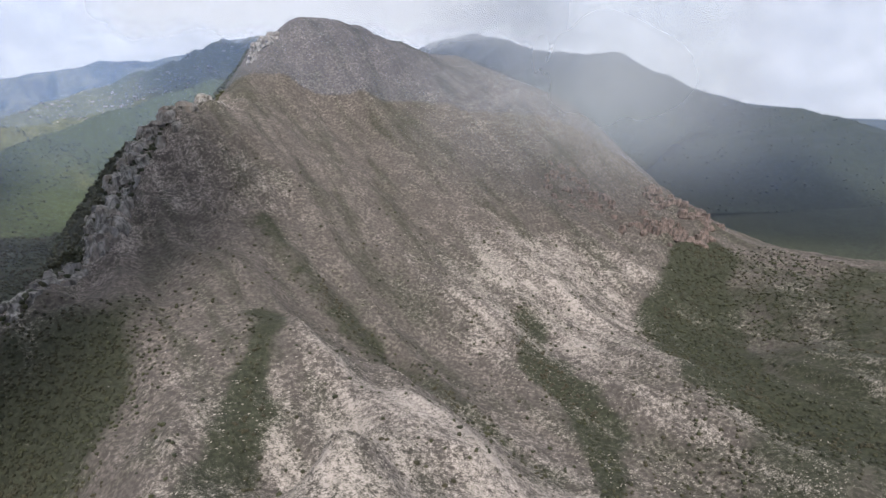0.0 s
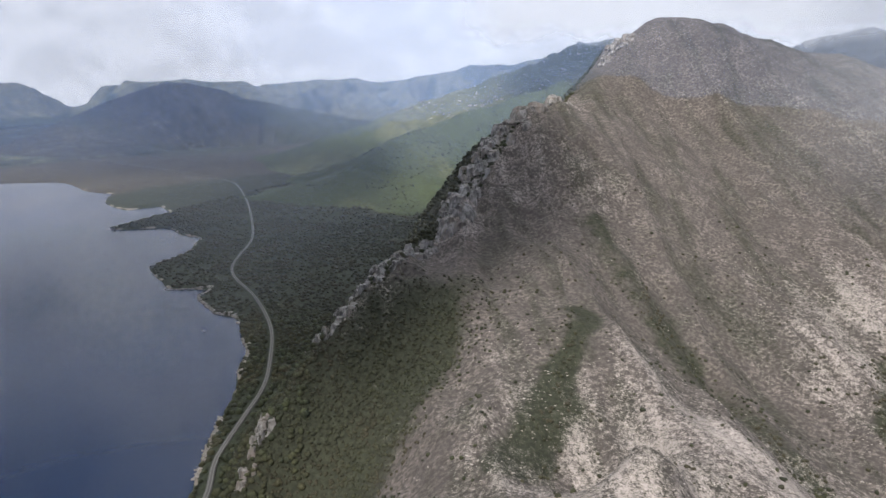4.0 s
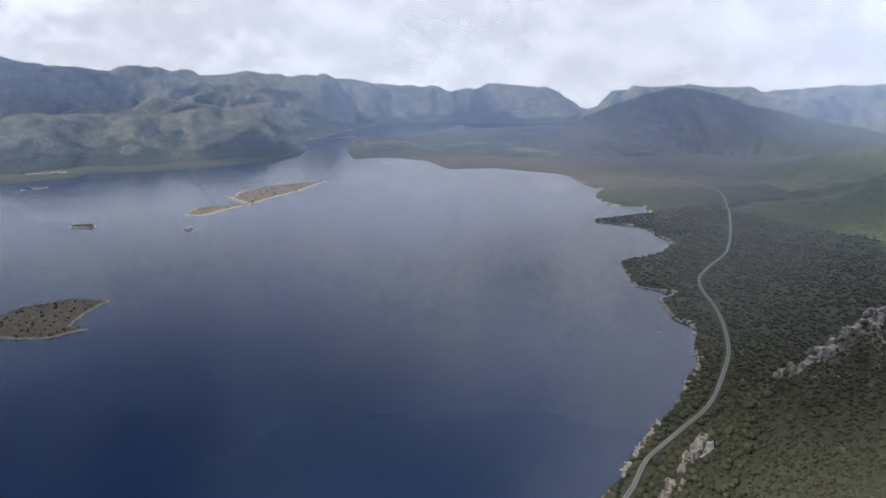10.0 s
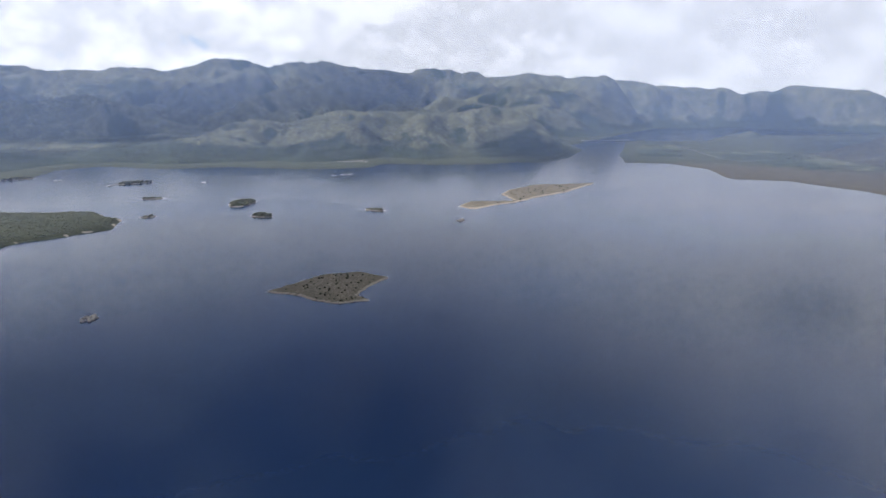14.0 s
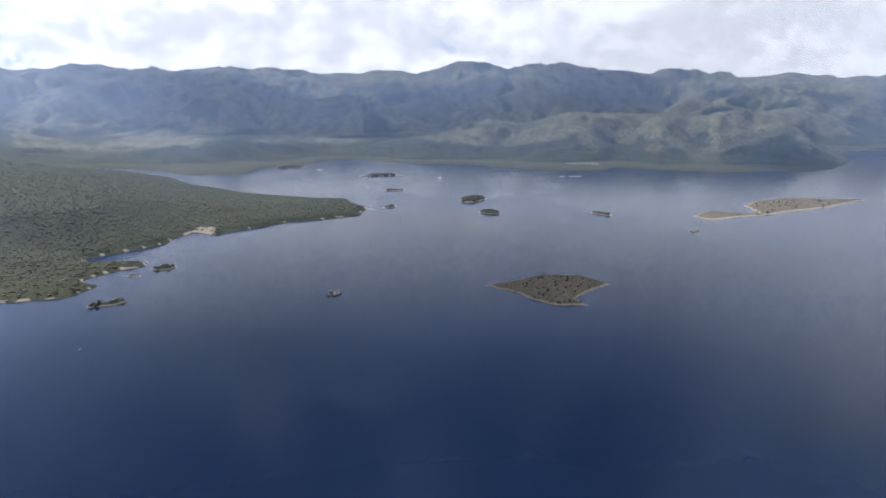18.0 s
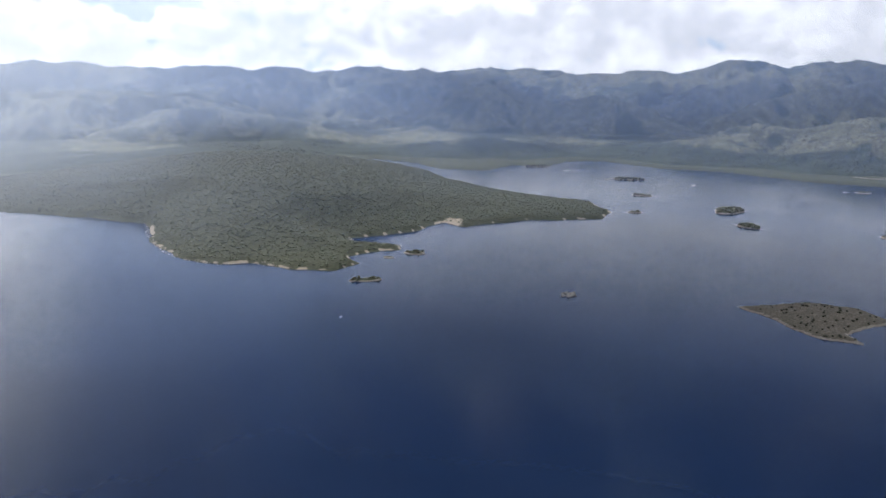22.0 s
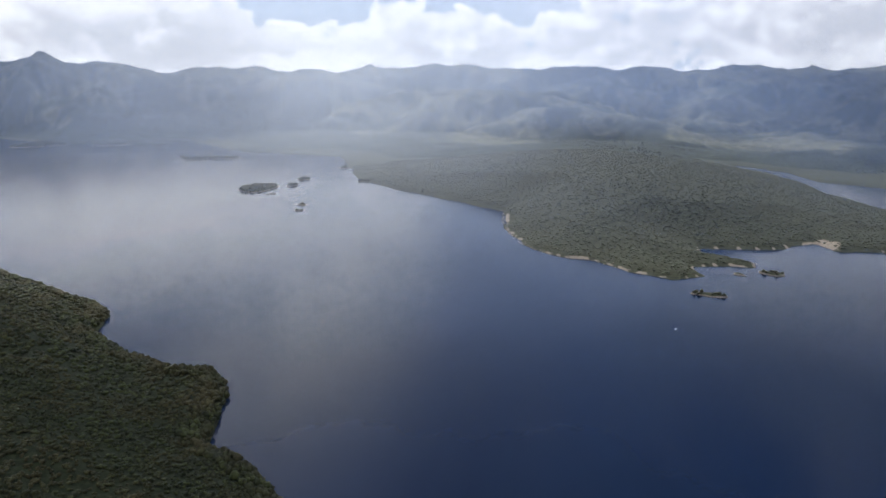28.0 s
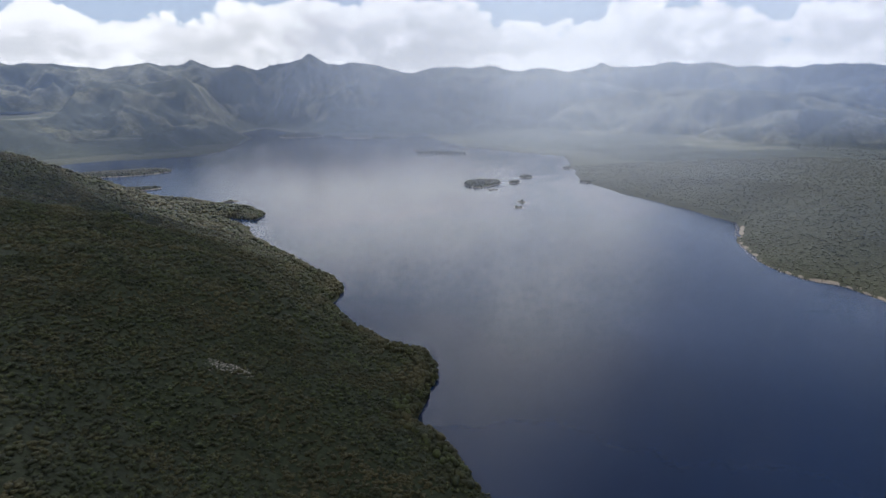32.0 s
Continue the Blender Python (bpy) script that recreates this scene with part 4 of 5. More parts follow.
# ---- low cloud resting on the summits ----
MAT_LOW, N = material("low_cloud")
pos = N.n("NewGeometry").outputs["Position"]
px, py, pz = N.sep(pos)
ragged = N.noise(N.vmath("MULTIPLY", pos, (1.0, 1.0, 1.4)), 0.0055, 6.0, 0.58, 0.3)
level = N.math("SUBTRACT", pz, attr(N, "base"))
level = N.math("ADD", level, N.math("MULTIPLY", N.math("SUBTRACT", ragged, 0.5), 190.0))
dens = N.math("MULTIPLY", N.ramp(level, -35.0, 75.0), attr(N, "amount"))
white = N.n("BsdfDiffuse")
white.inputs[0].default_value = rgb(0.60, 0.61, 0.64)
trans = N.n("BsdfTranslucent")
trans.inputs[0].default_value = rgb(0.60, 0.61, 0.64)
both = N.n("MixShader")
N.t.links.new(white.outputs[0], both.inputs[1])
N.t.links.new(trans.outputs[0], both.inputs[2])
out = N.n("MixShader")
N.put(out.inputs[0], dens)
N.t.links.new(N.n("BsdfTransparent").outputs[0], out.inputs[1])
N.t.links.new(both.outputs[0], out.inputs[2])
N.t.links.new(out.outputs[0], N.n("OutputMaterial").inputs[0])


def low_cloud(a0, a1, rr, base, top, amount, label):
    """A bank of cloud along an arc of the hills: a leaning, billowing sheet that thins out at its foot and ends."""
    a = np.radians(np.linspace(a0, a1, 90))
    q = np.linspace(0, 1, 14)
    A, Q = np.meshgrid(a, q)
    z = base - 70 + (top - base + 70) * Q
    rad_ = rr * (1 + 0.04 * Q)
    end = smooth(np.degrees(A), a0, a0 + 7) * smooth(np.degrees(A), a1, a1 - 7)
    ob = link("low_cloud", np.stack([-np.sin(A) * rad_, np.cos(A) * rad_, z], -1).reshape(-1, 3), grid_faces(len(q), len(a)), MAT_LOW,
              attrs=(("base", 0 * A + base), ("amount", end * amount * smooth(Q, 1.0, 0.75))))
    return tagged(ob, label, "cloud", kind="stuff")


low_cloud(-14, 30, 1880, 362, 900, 0.95, "ragged cloud resting on the rocky summits")


def veil(a0, a1, rr, z0, z1, amount, label):
    """A soft pale see-through sheet in front of a slope, standing in for sunlit mist."""
    A, Q = np.meshgrid(np.radians(np.linspace(a0, a1, 40)), np.linspace(0, 1, 24))
    u = (np.degrees(A) - a0) / (a1 - a0)
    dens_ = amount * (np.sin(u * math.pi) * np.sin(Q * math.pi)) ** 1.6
    rad_ = rr * (1 + 0.03 * np.sin(9 * u) + 0.03 * Q)
    ob = link("mist", np.stack([-np.sin(A) * rad_, np.cos(A) * rad_, z0 + (z1 - z0) * Q], -1).reshape(-1, 3), grid_faces(24, 40), MAT_VEIL, attrs=(("amount", dens_),))
    return tagged(ob, label, "mist", kind="stuff")


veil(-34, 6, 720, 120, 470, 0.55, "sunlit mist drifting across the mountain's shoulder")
# this sheet paints haze and a light beam over the forest and spur
veil(24, 66, 640, 5, 300, 0.20, "pale sheet that paints haze and a light beam before the green spur")

# ---- road ----
def spline(line, step):
    pts = np.array(line, float)
    out = []
    for i in range(len(pts) - 1):
        p0, p1, p2, p3 = pts[max(i - 1, 0)], pts[i], pts[i + 1], pts[min(i + 2, len(pts) - 1)]
        k = max(2, int(np.hypot(*(p2 - p1)) / step))
        for u in np.linspace(0, 1, k, endpoint=False):
            out.append(0.5 * (2 * p1 + (p2 - p0) * u + (2 * p0 - 5 * p1 + 4 * p2 - p3) * u ** 2 + (3 * p1 - p0 - 3 * p2 + p3) * u ** 3))
    out.append(pts[-1])
    return np.array(out)


def ribbon(c, z, offs, lift, thick=1.0):
    """A strip along c between two offsets, with sides that go down."""
    t = np.gradient(c, axis=0)
    t /= np.linalg.norm(t, axis=1)[:, None]
    nrm = np.stack([-t[:, 1], t[:, 0]], 1)
    rows = []
    for o, dz in ((offs[0], lift - thick), (offs[0], lift), (offs[1], lift), (offs[1], lift - thick)):
        rows.append(np.column_stack([c + nrm * o, z + dz]))
    v = np.stack(rows, 1).reshape(-1, 3)
    return v, grid_faces(len(c), 4)


def build_road(line, width, level, label):
    c = spline(line, 12)
    z = ground_height(c[:, 0], c[:, 1])
    for _ in range(8):
        z[1:-1] = 0.25 * z[:-2] + 0.5 * z[1:-1] + 0.25 * z[2:]
    z = np.maximum(z + 1.0, level)
    v, f = ribbon(c, z, (-width / 2, width / 2), 0.0, 2.0)
    ob = link("road", v, f, MAT_ROAD)
    tagged(ob, label, "road", kind="structure")
    if width > 4.1:
        for o in (-1.05, 1.05):
            v, f = ribbon(c, z, (o - 0.38, o + 0.38), 0.05, 0.3)
            tr = link("wheel_track", v, f, MAT_TRACK, ob)
    return ob


build_road([(-285, 190)] + ROAD + ROAD_FAR[:1], 4.3, 6.0, "pale gravel road with two worn wheel tracks along the shore")
build_road(ROAD_FAR, 4.0, 5.0, "distant gravel road crossing the moor on a low bank")

# ---- unseen cloud added overhead to cast shade on chosen ground ----
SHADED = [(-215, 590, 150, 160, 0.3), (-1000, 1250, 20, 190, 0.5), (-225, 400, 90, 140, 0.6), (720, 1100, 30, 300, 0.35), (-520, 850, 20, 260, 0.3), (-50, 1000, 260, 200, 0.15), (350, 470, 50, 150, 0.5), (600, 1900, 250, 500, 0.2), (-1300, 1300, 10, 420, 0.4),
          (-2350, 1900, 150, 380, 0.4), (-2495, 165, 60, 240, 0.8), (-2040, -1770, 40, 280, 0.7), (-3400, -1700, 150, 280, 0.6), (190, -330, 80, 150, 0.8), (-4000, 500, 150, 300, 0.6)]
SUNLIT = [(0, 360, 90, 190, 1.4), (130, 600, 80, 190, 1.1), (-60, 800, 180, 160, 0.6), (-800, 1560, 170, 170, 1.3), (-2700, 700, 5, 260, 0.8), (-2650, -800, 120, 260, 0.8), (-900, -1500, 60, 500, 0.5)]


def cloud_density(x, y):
    """Where the added cloud lies, worked back from the shade and the sunlight wanted on the ground below."""
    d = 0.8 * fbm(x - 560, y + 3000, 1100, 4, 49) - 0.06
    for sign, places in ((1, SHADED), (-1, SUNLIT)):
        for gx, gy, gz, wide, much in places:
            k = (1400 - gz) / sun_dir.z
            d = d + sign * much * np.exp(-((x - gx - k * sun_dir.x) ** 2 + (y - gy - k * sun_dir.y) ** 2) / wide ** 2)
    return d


MAT_SHADE_CLOUD, N = material("cloud")
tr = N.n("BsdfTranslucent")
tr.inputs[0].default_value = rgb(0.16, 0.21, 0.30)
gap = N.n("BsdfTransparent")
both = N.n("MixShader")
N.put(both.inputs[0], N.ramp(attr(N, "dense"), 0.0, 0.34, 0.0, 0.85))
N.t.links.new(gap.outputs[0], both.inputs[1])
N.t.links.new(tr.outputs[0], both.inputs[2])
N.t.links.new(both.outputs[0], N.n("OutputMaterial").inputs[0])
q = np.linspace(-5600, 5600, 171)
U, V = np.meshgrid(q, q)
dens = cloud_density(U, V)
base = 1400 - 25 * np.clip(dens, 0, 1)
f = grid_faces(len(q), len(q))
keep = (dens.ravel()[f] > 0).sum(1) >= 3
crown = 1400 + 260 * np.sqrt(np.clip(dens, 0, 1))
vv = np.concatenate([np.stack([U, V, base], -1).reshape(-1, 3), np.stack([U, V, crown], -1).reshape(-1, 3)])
shade_cloud = link("cloud", vv, np.concatenate([f[keep], f[keep][:, ::-1] + U.size]), MAT_SHADE_CLOUD, attrs=(("dense", np.concatenate([dens.ravel(), dens.ravel()])),))
tagged(shade_cloud, "unseen cloud sheet above the view, added to shade the ground", "cloud", kind="stuff")

# ---- trees, scrub and stones ----
rng = np.random.default_rng(4)
phi = (1 + 5 ** 0.5) / 2
ICO = np.array([(-1, phi, 0), (1, phi, 0), (-1, -phi, 0), (1, -phi, 0), (0, -1, phi), (0, 1, phi), (0, -1, -phi), (0, 1, -phi), (phi, 0, -1), (phi, 0, 1), (-phi, 0, -1), (-phi, 0, 1)])
ICO /= np.linalg.norm(ICO[0])
ICO_F = np.array([(0, 11, 5), (0, 5, 1), (0, 1, 7), (0, 7, 10), (0, 10, 11), (1, 5, 9), (5, 11, 4), (11, 10, 2), (10, 7, 6), (7, 1, 8),
                  (3, 9, 4), (3, 4, 2), (3, 2, 6), (3, 6, 8), (3, 8, 9), (4, 9, 5), (2, 4, 11), (6, 2, 10), (8, 6, 7), (9, 8, 1)])
ICO_F = ICO_F[ICO[ICO_F][:, :, 2].mean(1) > -0.5]  # the undersides stay open, sunk in the ground


def clumps(name, p, size, mat, label, category, lobes=1, tall=0.8, parent=None):
    """Leafy crowns: uneven lumps, each made of a few lobes, as one mesh."""
    if lobes > 1:
        k = rng.normal(0, 0.55, (len(p), lobes, 3)) * size[:, None, None]
        k[:, :, 2] = np.abs(k[:, :, 2]) * 0.6
        p = (p[:, None, :] + k).reshape(-1, 3)
        size = np.repeat(size, lobes) * rng.uniform(0.5, 0.85, len(p))
    n = len(p)
    turn = rng.uniform(0, 6.28, n)
    c, s = np.cos(turn)[:, None], np.sin(turn)[:, None]
    jit = ICO[None] * rng.uniform(0.72, 1.25, (n, 12, 1))
    x = (jit[:, :, 0] * c - jit[:, :, 1] * s) * size[:, None] * rng.uniform(0.8, 1.25, (n, 1))
    y = (jit[:, :, 0] * s + jit[:, :, 1] * c) * size[:, None]
    z = (jit[:, :, 2] + 0.45) * size[:, None] * tall * rng.uniform(0.75, 1.3, (n, 1))
    v = np.stack([x, y, z], -1) + p[:, None, :]
    f = ICO_F[None] + (np.arange(n) * 12)[:, None, None]
    ob = link(name, v.reshape(-1, 3), f.reshape(-1, 3), mat, parent, smooth_on=True)
    if parent is None:
        tagged(ob, label, category, kind="stuff")
    return ob


def scatter(n, x0, x1, y0, y1, height, keep=None):
    x, y = rng.uniform(x0, x1, n), rng.uniform(y0, y1, n)
    if keep is not None:
        k = rng.uniform(0, 1, n) < keep(x, y)
        x, y = x[k], y[k]
    return np.column_stack([x, y, height(x, y)])


hill_keep = lambda x, y: (np.hypot(x, y) > 235) * (hill_height(x, y) > 0.3) * (1 - 0.85 * smooth(np.hypot((x - 218) / 1.5, y + 421), 17, 9))
def hill_top(x, y):
    return np.maximum(hill_height(x, y), ground_height(x, y))


p = scatter(15500, 0, 470, -540, -130, hill_height, hill_keep)
clumps("woodland", p, rng.uniform(1.2, 2.5, len(p)), MAT_WOOD, "dense low eucalypt and tea-tree woodland on the hillside", "trees", 2, 0.62)
p = scatter(17000, 60, 900, -1000, -540, hill_height, hill_keep)
clumps("woodland", p, rng.uniform(1.6, 3.2, len(p)), MAT_WOOD, "dense dark woodland along the lake's wooded points", "trees", 1, 0.65)
p = scatter(9000, 300, 1250, -1580, -1000, hill_height, hill_keep)
clumps("woodland", p, rng.uniform(2.4, 4.6, len(p)), MAT_WOOD, "dark woodland on the far end of the hillside", "trees", 1, 0.7)
edge = spline(SHORE_EAST, 4.0)
k = rng.integers(0, len(edge) - 1, 3000)
t = edge[k + 1] - edge[k]
t = np.stack([-t[:, 1], t[:, 0]], 1) / np.hypot(t[:, 0], t[:, 1])[:, None]
p = edge[k] + t * rng.uniform(0, 22, (3000, 1)) * np.where(inside(*(edge[k] + 6 * t).T, LAKE), -1, 1)[:, None]
p = np.column_stack([p, np.maximum(hill_top(p[:, 0], p[:, 1]), 0) + 1.0])
p = p[shore_distance(p[:, 0], p[:, 1]) > -1.5]
clumps("woodland", p, rng.uniform(1.8, 3.4, len(p)), MAT_WOOD, "taller trees leaning out over the hillside's shore", "trees", 1, 1.0)


def gh(x, y):
    return ground_height(x, y)


def forest_keep(x, y):
    sd = shore_distance(x, y)
    return (sd > 5) * (0.85 + 0.15 * (fbm(x, y, 90, 3, 91) > -0.25))


p = scatter(40000, -1420, -120, -2250, -760, gh, forest_keep)
clumps("woodland", p, rng.uniform(1.5, 3.0, len(p)), MAT_GREY, "even grey-green woodland covering the peninsula", "trees", 1, 0.28)


def off_road(x, y):
    d, _ = near_line(x, y, [(-285, 190)] + ROAD)
    return (d > 5.5) * (shore_distance(x, y) > 1.5)


def surface(x, y):
    return np.maximum(ground_height(x, y), mountain_height(x, y))


p = scatter(5200, -560, -230, 170, 560, surface, lambda x, y: off_road(x, y) * (near_line(x, y, ROAD)[0] < 70))
clumps("woodland", p, rng.uniform(1.6, 3.4, len(p)), MAT_LEAF, "dark bushes crowding the road above the water", "trees", 1)
p = scatter(26000, -1150, -330, 330, 1550, gh, lambda x, y: off_road(x, y) * (0.5 + 0.5 * (fbm(x, y, 70, 3, 95) > -0.1)) * smooth(y + 0.8 * x + 90 * fbm(x, y, 160, 3, 94), 900, 600))
clumps("scrub", p, rng.uniform(1.6, 3.4, len(p)), MAT_SCRUB, "dark scrub on the flat between the road and the crags", "scrub", 1, 0.6)


def flank_keep(x, y):
    return smooth(y - 0.35 * x, 560, 420) * smooth(x + 14 * fbm(x, y, 40, 3, 93), -165, -235) * off_road(x, y)


p = scatter(15000, -330, -90, 180, 560, mountain_height, flank_keep)
clumps("scrub", p, rng.uniform(0.7, 1.5, len(p)), MAT_SCRUB, "green scrub on the flank of the mountain above the road", "scrub", 1, 0.8)


p = scatter(6500, -520, -285, 430, 1120, surface, lambda x, y: (x < -300 - 0.0 * y) * (mountain_height(x, y) > gh(x, y)) * off_road(x, y))
clumps("woodland", p, rng.uniform(1.4, 3.2, len(p)), MAT_LEAF, "dark forest on the steep flank below the crags", "trees", 1)


def shrub_keep(x, y):
    d1, _ = near_line(x, y, [GULLY[0], GULLY[1], GULLY[2], GULLY[3]])
    d2, _ = near_line(x, y, SIDE_GULLY)
    d3, _ = near_line(x, y, SCRUB_BAND)
    d4, _ = near_line(x, y, SCRUB_STRIP)
    d3, d4 = d3 + 26 * fbm(x, y, 50, 3, 98), d4 + 12 * fbm(x, y, 30, 3, 96)
    d1, d2 = d1 + 14 * fbm(x, y, 30, 3, 97), d2 + 10 * fbm(x, y, 24, 3, 99)
    right = smooth(x + 0.5 * (620 - y), 250, 330)
    return np.clip(np.maximum.reduce([0.35 * smooth(d1, 22, 4), 0.5 * smooth(d2, 16, 4), smooth(d3, 46, 18), 0.6 * smooth(d4, 18, 5), right * (0.12 + 0.5 * (fbm(x, y, 80, 3, 101) > 0.12)), 0.05 + 0 * x]), 0, 1)


p = scatter(24000, -230, 470, 230, 720, mountain_height, shrub_keep)
clumps("scrub", p, rng.uniform(0.6, 1.7, len(p)), MAT_SCRUB, "scattered dark shrubs in the gullies and on the scree", "scrub", 1, 0.75)

def scatter_on(ob, n, low=8.0, high=1e9):
    """Random places on a hill's mesh."""
    me = ob.data
    v = np.empty(len(me.vertices) * 3, np.float32)
    me.vertices.foreach_get("co", v)
    v = v.reshape(-1, 3).astype(float)
    q = np.empty(len(me.polygons) * 4, np.int32)
    me.polygons.foreach_get("vertices", q)
    q = q.reshape(-1, 4)
    a = np.linalg.norm(np.cross(v[q[:, 1]] - v[q[:, 0]], v[q[:, 3]] - v[q[:, 0]]), axis=1)
    k = rng.choice(len(q), n, p=a / a.sum())
    s, t = rng.uniform(0, 1, (n, 1)), rng.uniform(0, 1, (n, 1))
    p = (v[q[k, 0]] * (1 - s) + v[q[k, 1]] * s) * (1 - t) + (v[q[k, 3]] * (1 - s) + v[q[k, 2]] * s) * t
    return p[(p[:, 2] > low) & (p[:, 2] < high) & (fbm(p[:, 0], p[:, 1], 160, 3, 171) > -0.1)]


for ob, n, size, label in ((ob_green, 6500, 2.6, "dense bushes on the green spur"), (ob_rocky, 2200, 3.0, "bushes between the rocks of the ridge"), (ob_east, 5200, 3.6, "dark scrub on the shadowed ridge"),
                           (ob_north, 3600, 3.6, "patchy scrub on the solitary hill"), (made[4], 11000, 2.9, "woodland on the western hills"), (made[1], 8000, 2.9, "woodland on the rounded hills by the lake"), (made[7], 9000, 2.9, "woodland on the olive foothills")):
    p = scatter_on(ob, n)
    clumps("woodland", p, rng.uniform(0.5, 1.1, len(p)) * size, MAT_FARWOOD, label, "trees", 1, 0.7)

CUBE = np.array([(-1, -1, -1), (1, -1, -1), (1, 1, -1), (-1, 1, -1), (-1, -1, 1), (1, -1, 1), (1, 1, 1), (-1, 1, 1)], float)
CUBE_F = np.array([(0, 3, 2, 1), (4, 5, 6, 7), (0, 1, 5, 4), (1, 2, 6, 5), (2, 3, 7, 6), (3, 0, 4, 7)])


def stones(name, p, size, label, parent=None, flat=0.4, mat=None):
    n = len(p)
    v = CUBE[None] * rng.uniform(0.45, 1.1, (n, 8, 3)) * np.array([1.5, 0.75, flat])
    turn = rng.normal(0.5, 0.5, n)
    c, s = np.cos(turn)[:, None], np.sin(turn)[:, None]
    x, y = v[:, :, 0] * c - v[:, :, 1] * s, v[:, :, 0] * s + v[:, :, 1] * c
    v = np.stack([x, y, v[:, :, 2] + 0.1], -1) * size[:, None, None] + p[:, None, :]
    f = CUBE_F[None] + (np.arange(n) * 8)[:, None, None]
    ob = link(name, v.reshape(-1, 3), f.reshape(-1, 4), mat or MAT_STONE, parent, smooth_on=False)
    if parent is None:
        tagged(ob, label, "rocks", kind="stuff")
    return ob


def stone_keep(x, y):
    a = smooth(y, 560, 330) * (0.35 * smooth(x, -200, -120) + 0.65 * smooth(x, -130, -60))
    b = smooth(np.hypot(x - 120, y - 590), 230, 60)
    k = np.maximum.reduce([a * 0.8, b * 0.9, 0.05 + 0 * x]) * (fbm(x, y, 36, 4, 103) > -0.05)
    return k * (1 - shrub_keep(x, y) * 0.8) * (1 - 0.95 * flank_keep(x, y))


p = scatter(42000, -230, 330, 230, 800, mountain_height, stone_keep)
stones("scree", p, rng.uniform(0.35, 1.0, len(p)) ** 2 * 0.6, "pale quartzite stones strewn over the spur")
p = scatter(420, -110 - 60, -110 + 70, 250, 380, mountain_height, lambda x, y: smooth(np.hypot((x + 128) * 1.8, (y - 312) * 0.5) + 16 * fbm(x, y, 18, 3, 105), 30, 8))
stones("scree", p, rng.uniform(0.25, 0.7, len(p)), "patch of bare white stones on the lower slope")
p = scatter(1200, 180, 260, -450, -395, hill_height, lambda x, y: smooth(np.hypot((x - 218) / 1.6, y + 421) + 6 * fbm(x, y, 9, 3, 107), 15, 7))
stones("scree", p, rng.uniform(0.3, 0.9, len(p)), "small patch of bare pale rock among the scrub")


p = scatter_on(ob_rocky, 2600, 150.0)
stones("scree", p, rng.uniform(1.2, 4.5, len(p)), "pale boulders and outcrops on the rocky ridge", None, 0.8)

# ---- crags ----
def rock_outcrop(line, count, tall, wide, label, spread=9.0, drop=0.0, mat=MAT_ROCK):
    """A crag: jointed blocks of uneven height, standing shoulder to shoulder along a line."""
    pts = np.array(line, float)
    mid = pts.mean(0)
    crag = new("rock_outcrop")
    crag.empty_display_size = 2.0
    crag.location = (mid[0], mid[1], float(surface(mid[:1], mid[1:])[0]))
    tagged(crag, label, "rock", "crags on the mountain")
    for i in range(count):
        u = (i + rng.uniform(0, 1)) / count * (len(pts) - 1)
        a = int(min(u, len(pts) - 2))
        way = (pts[a + 1] - pts[a]) / np.hypot(*(pts[a + 1] - pts[a]))
        c = pts[a] + (pts[a + 1] - pts[a]) * (u - a) + rng.normal(0, spread, 2)
        h = tall * rng.uniform(0.25, 0.62)
        w = wide * rng.uniform(0.8, 1.9)
        z0 = float(surface(c[:1], c[1:])[0]) - drop * rng.uniform(0.3, 1)
        lean = rng.normal(0, 0.12, 2) - 0.10 * np.array([-way[1], way[0]])
        sides, rings = 7, 5
        a0 = rng.uniform(0, 6.28)
        rr = w * rng.uniform(0.6, 1.15, sides)
        vs, fs = [], []
        for q in range(rings):
            t = q / (rings - 1)
            zz = z0 - 7 + (h + 7) * t
            sh = (1.35 - 0.6 * t * t) * rng.uniform(0.8, 1.12)
            for m in range(sides):
                an = a0 + 6.283 * m / sides
                j = rng.uniform(0.82, 1.15)
                k = np.array([math.cos(an), math.sin(an) * 0.75]) * rr[m] * sh * j
                k = k[0] * way + k[1] * np.array([-way[1], way[0]]) + lean * h * t
                vs.append((c[0] + k[0] - crag.location.x, c[1] + k[1] - crag.location.y, zz + rng.uniform(-0.16, 0.16) * h * (0.2 + t) - crag.location.z))
        for q in range(rings - 1):
            for m in range(sides):
                m2 = (m + 1) % sides
                fs.append((q * sides + m, q * sides + m2, (q + 1) * sides + m2, (q + 1) * sides + m))
        top = (rings - 1) * sides
        fs += [(top, top + 1, top + 2, top + 3), (top, top + 3, top + 4, top + 5), (top, top + 5, top + 6, top + 6)]
        bm = bmesh.new()
        vv = [bm.verts.new(p) for p in vs]
        for q in fs:
            q = list(dict.fromkeys(q))
            bm.faces.new([vv[k] for k in q])
        me = bpy.data.meshes.new("block")
        bm.to_mesh(me)
        bm.free()
        me.materials.append(mat)
        new("block", me).parent = crag
    return crag


rock_outcrop([(-283, 833), (-305, 739), (-318, 700)], 46, 16, 7, "grey quartzite crag at the head of the rocky shoulder", 11)
rock_outcrop([(-321, 690), (-321, 667), (-316, 630)], 40, 18, 6, "steep jointed crag dropping to the forest", 8, 8)
rock_outcrop([(-314, 625), (-310, 600), (-298, 567)], 46, 22, 6, "tall cracked cliff of grey quartzite", 8, 12)
rock_outcrop([(-300, 550), (-302, 531), (-308, 503)], 36, 16, 5, "ragged grey crag with upright joints", 6, 6)
rock_outcrop([(-308, 480), (-310, 460), (-314, 424)], 38, 12, 4.5, "pale broken crag above the scrub", 6, 4)
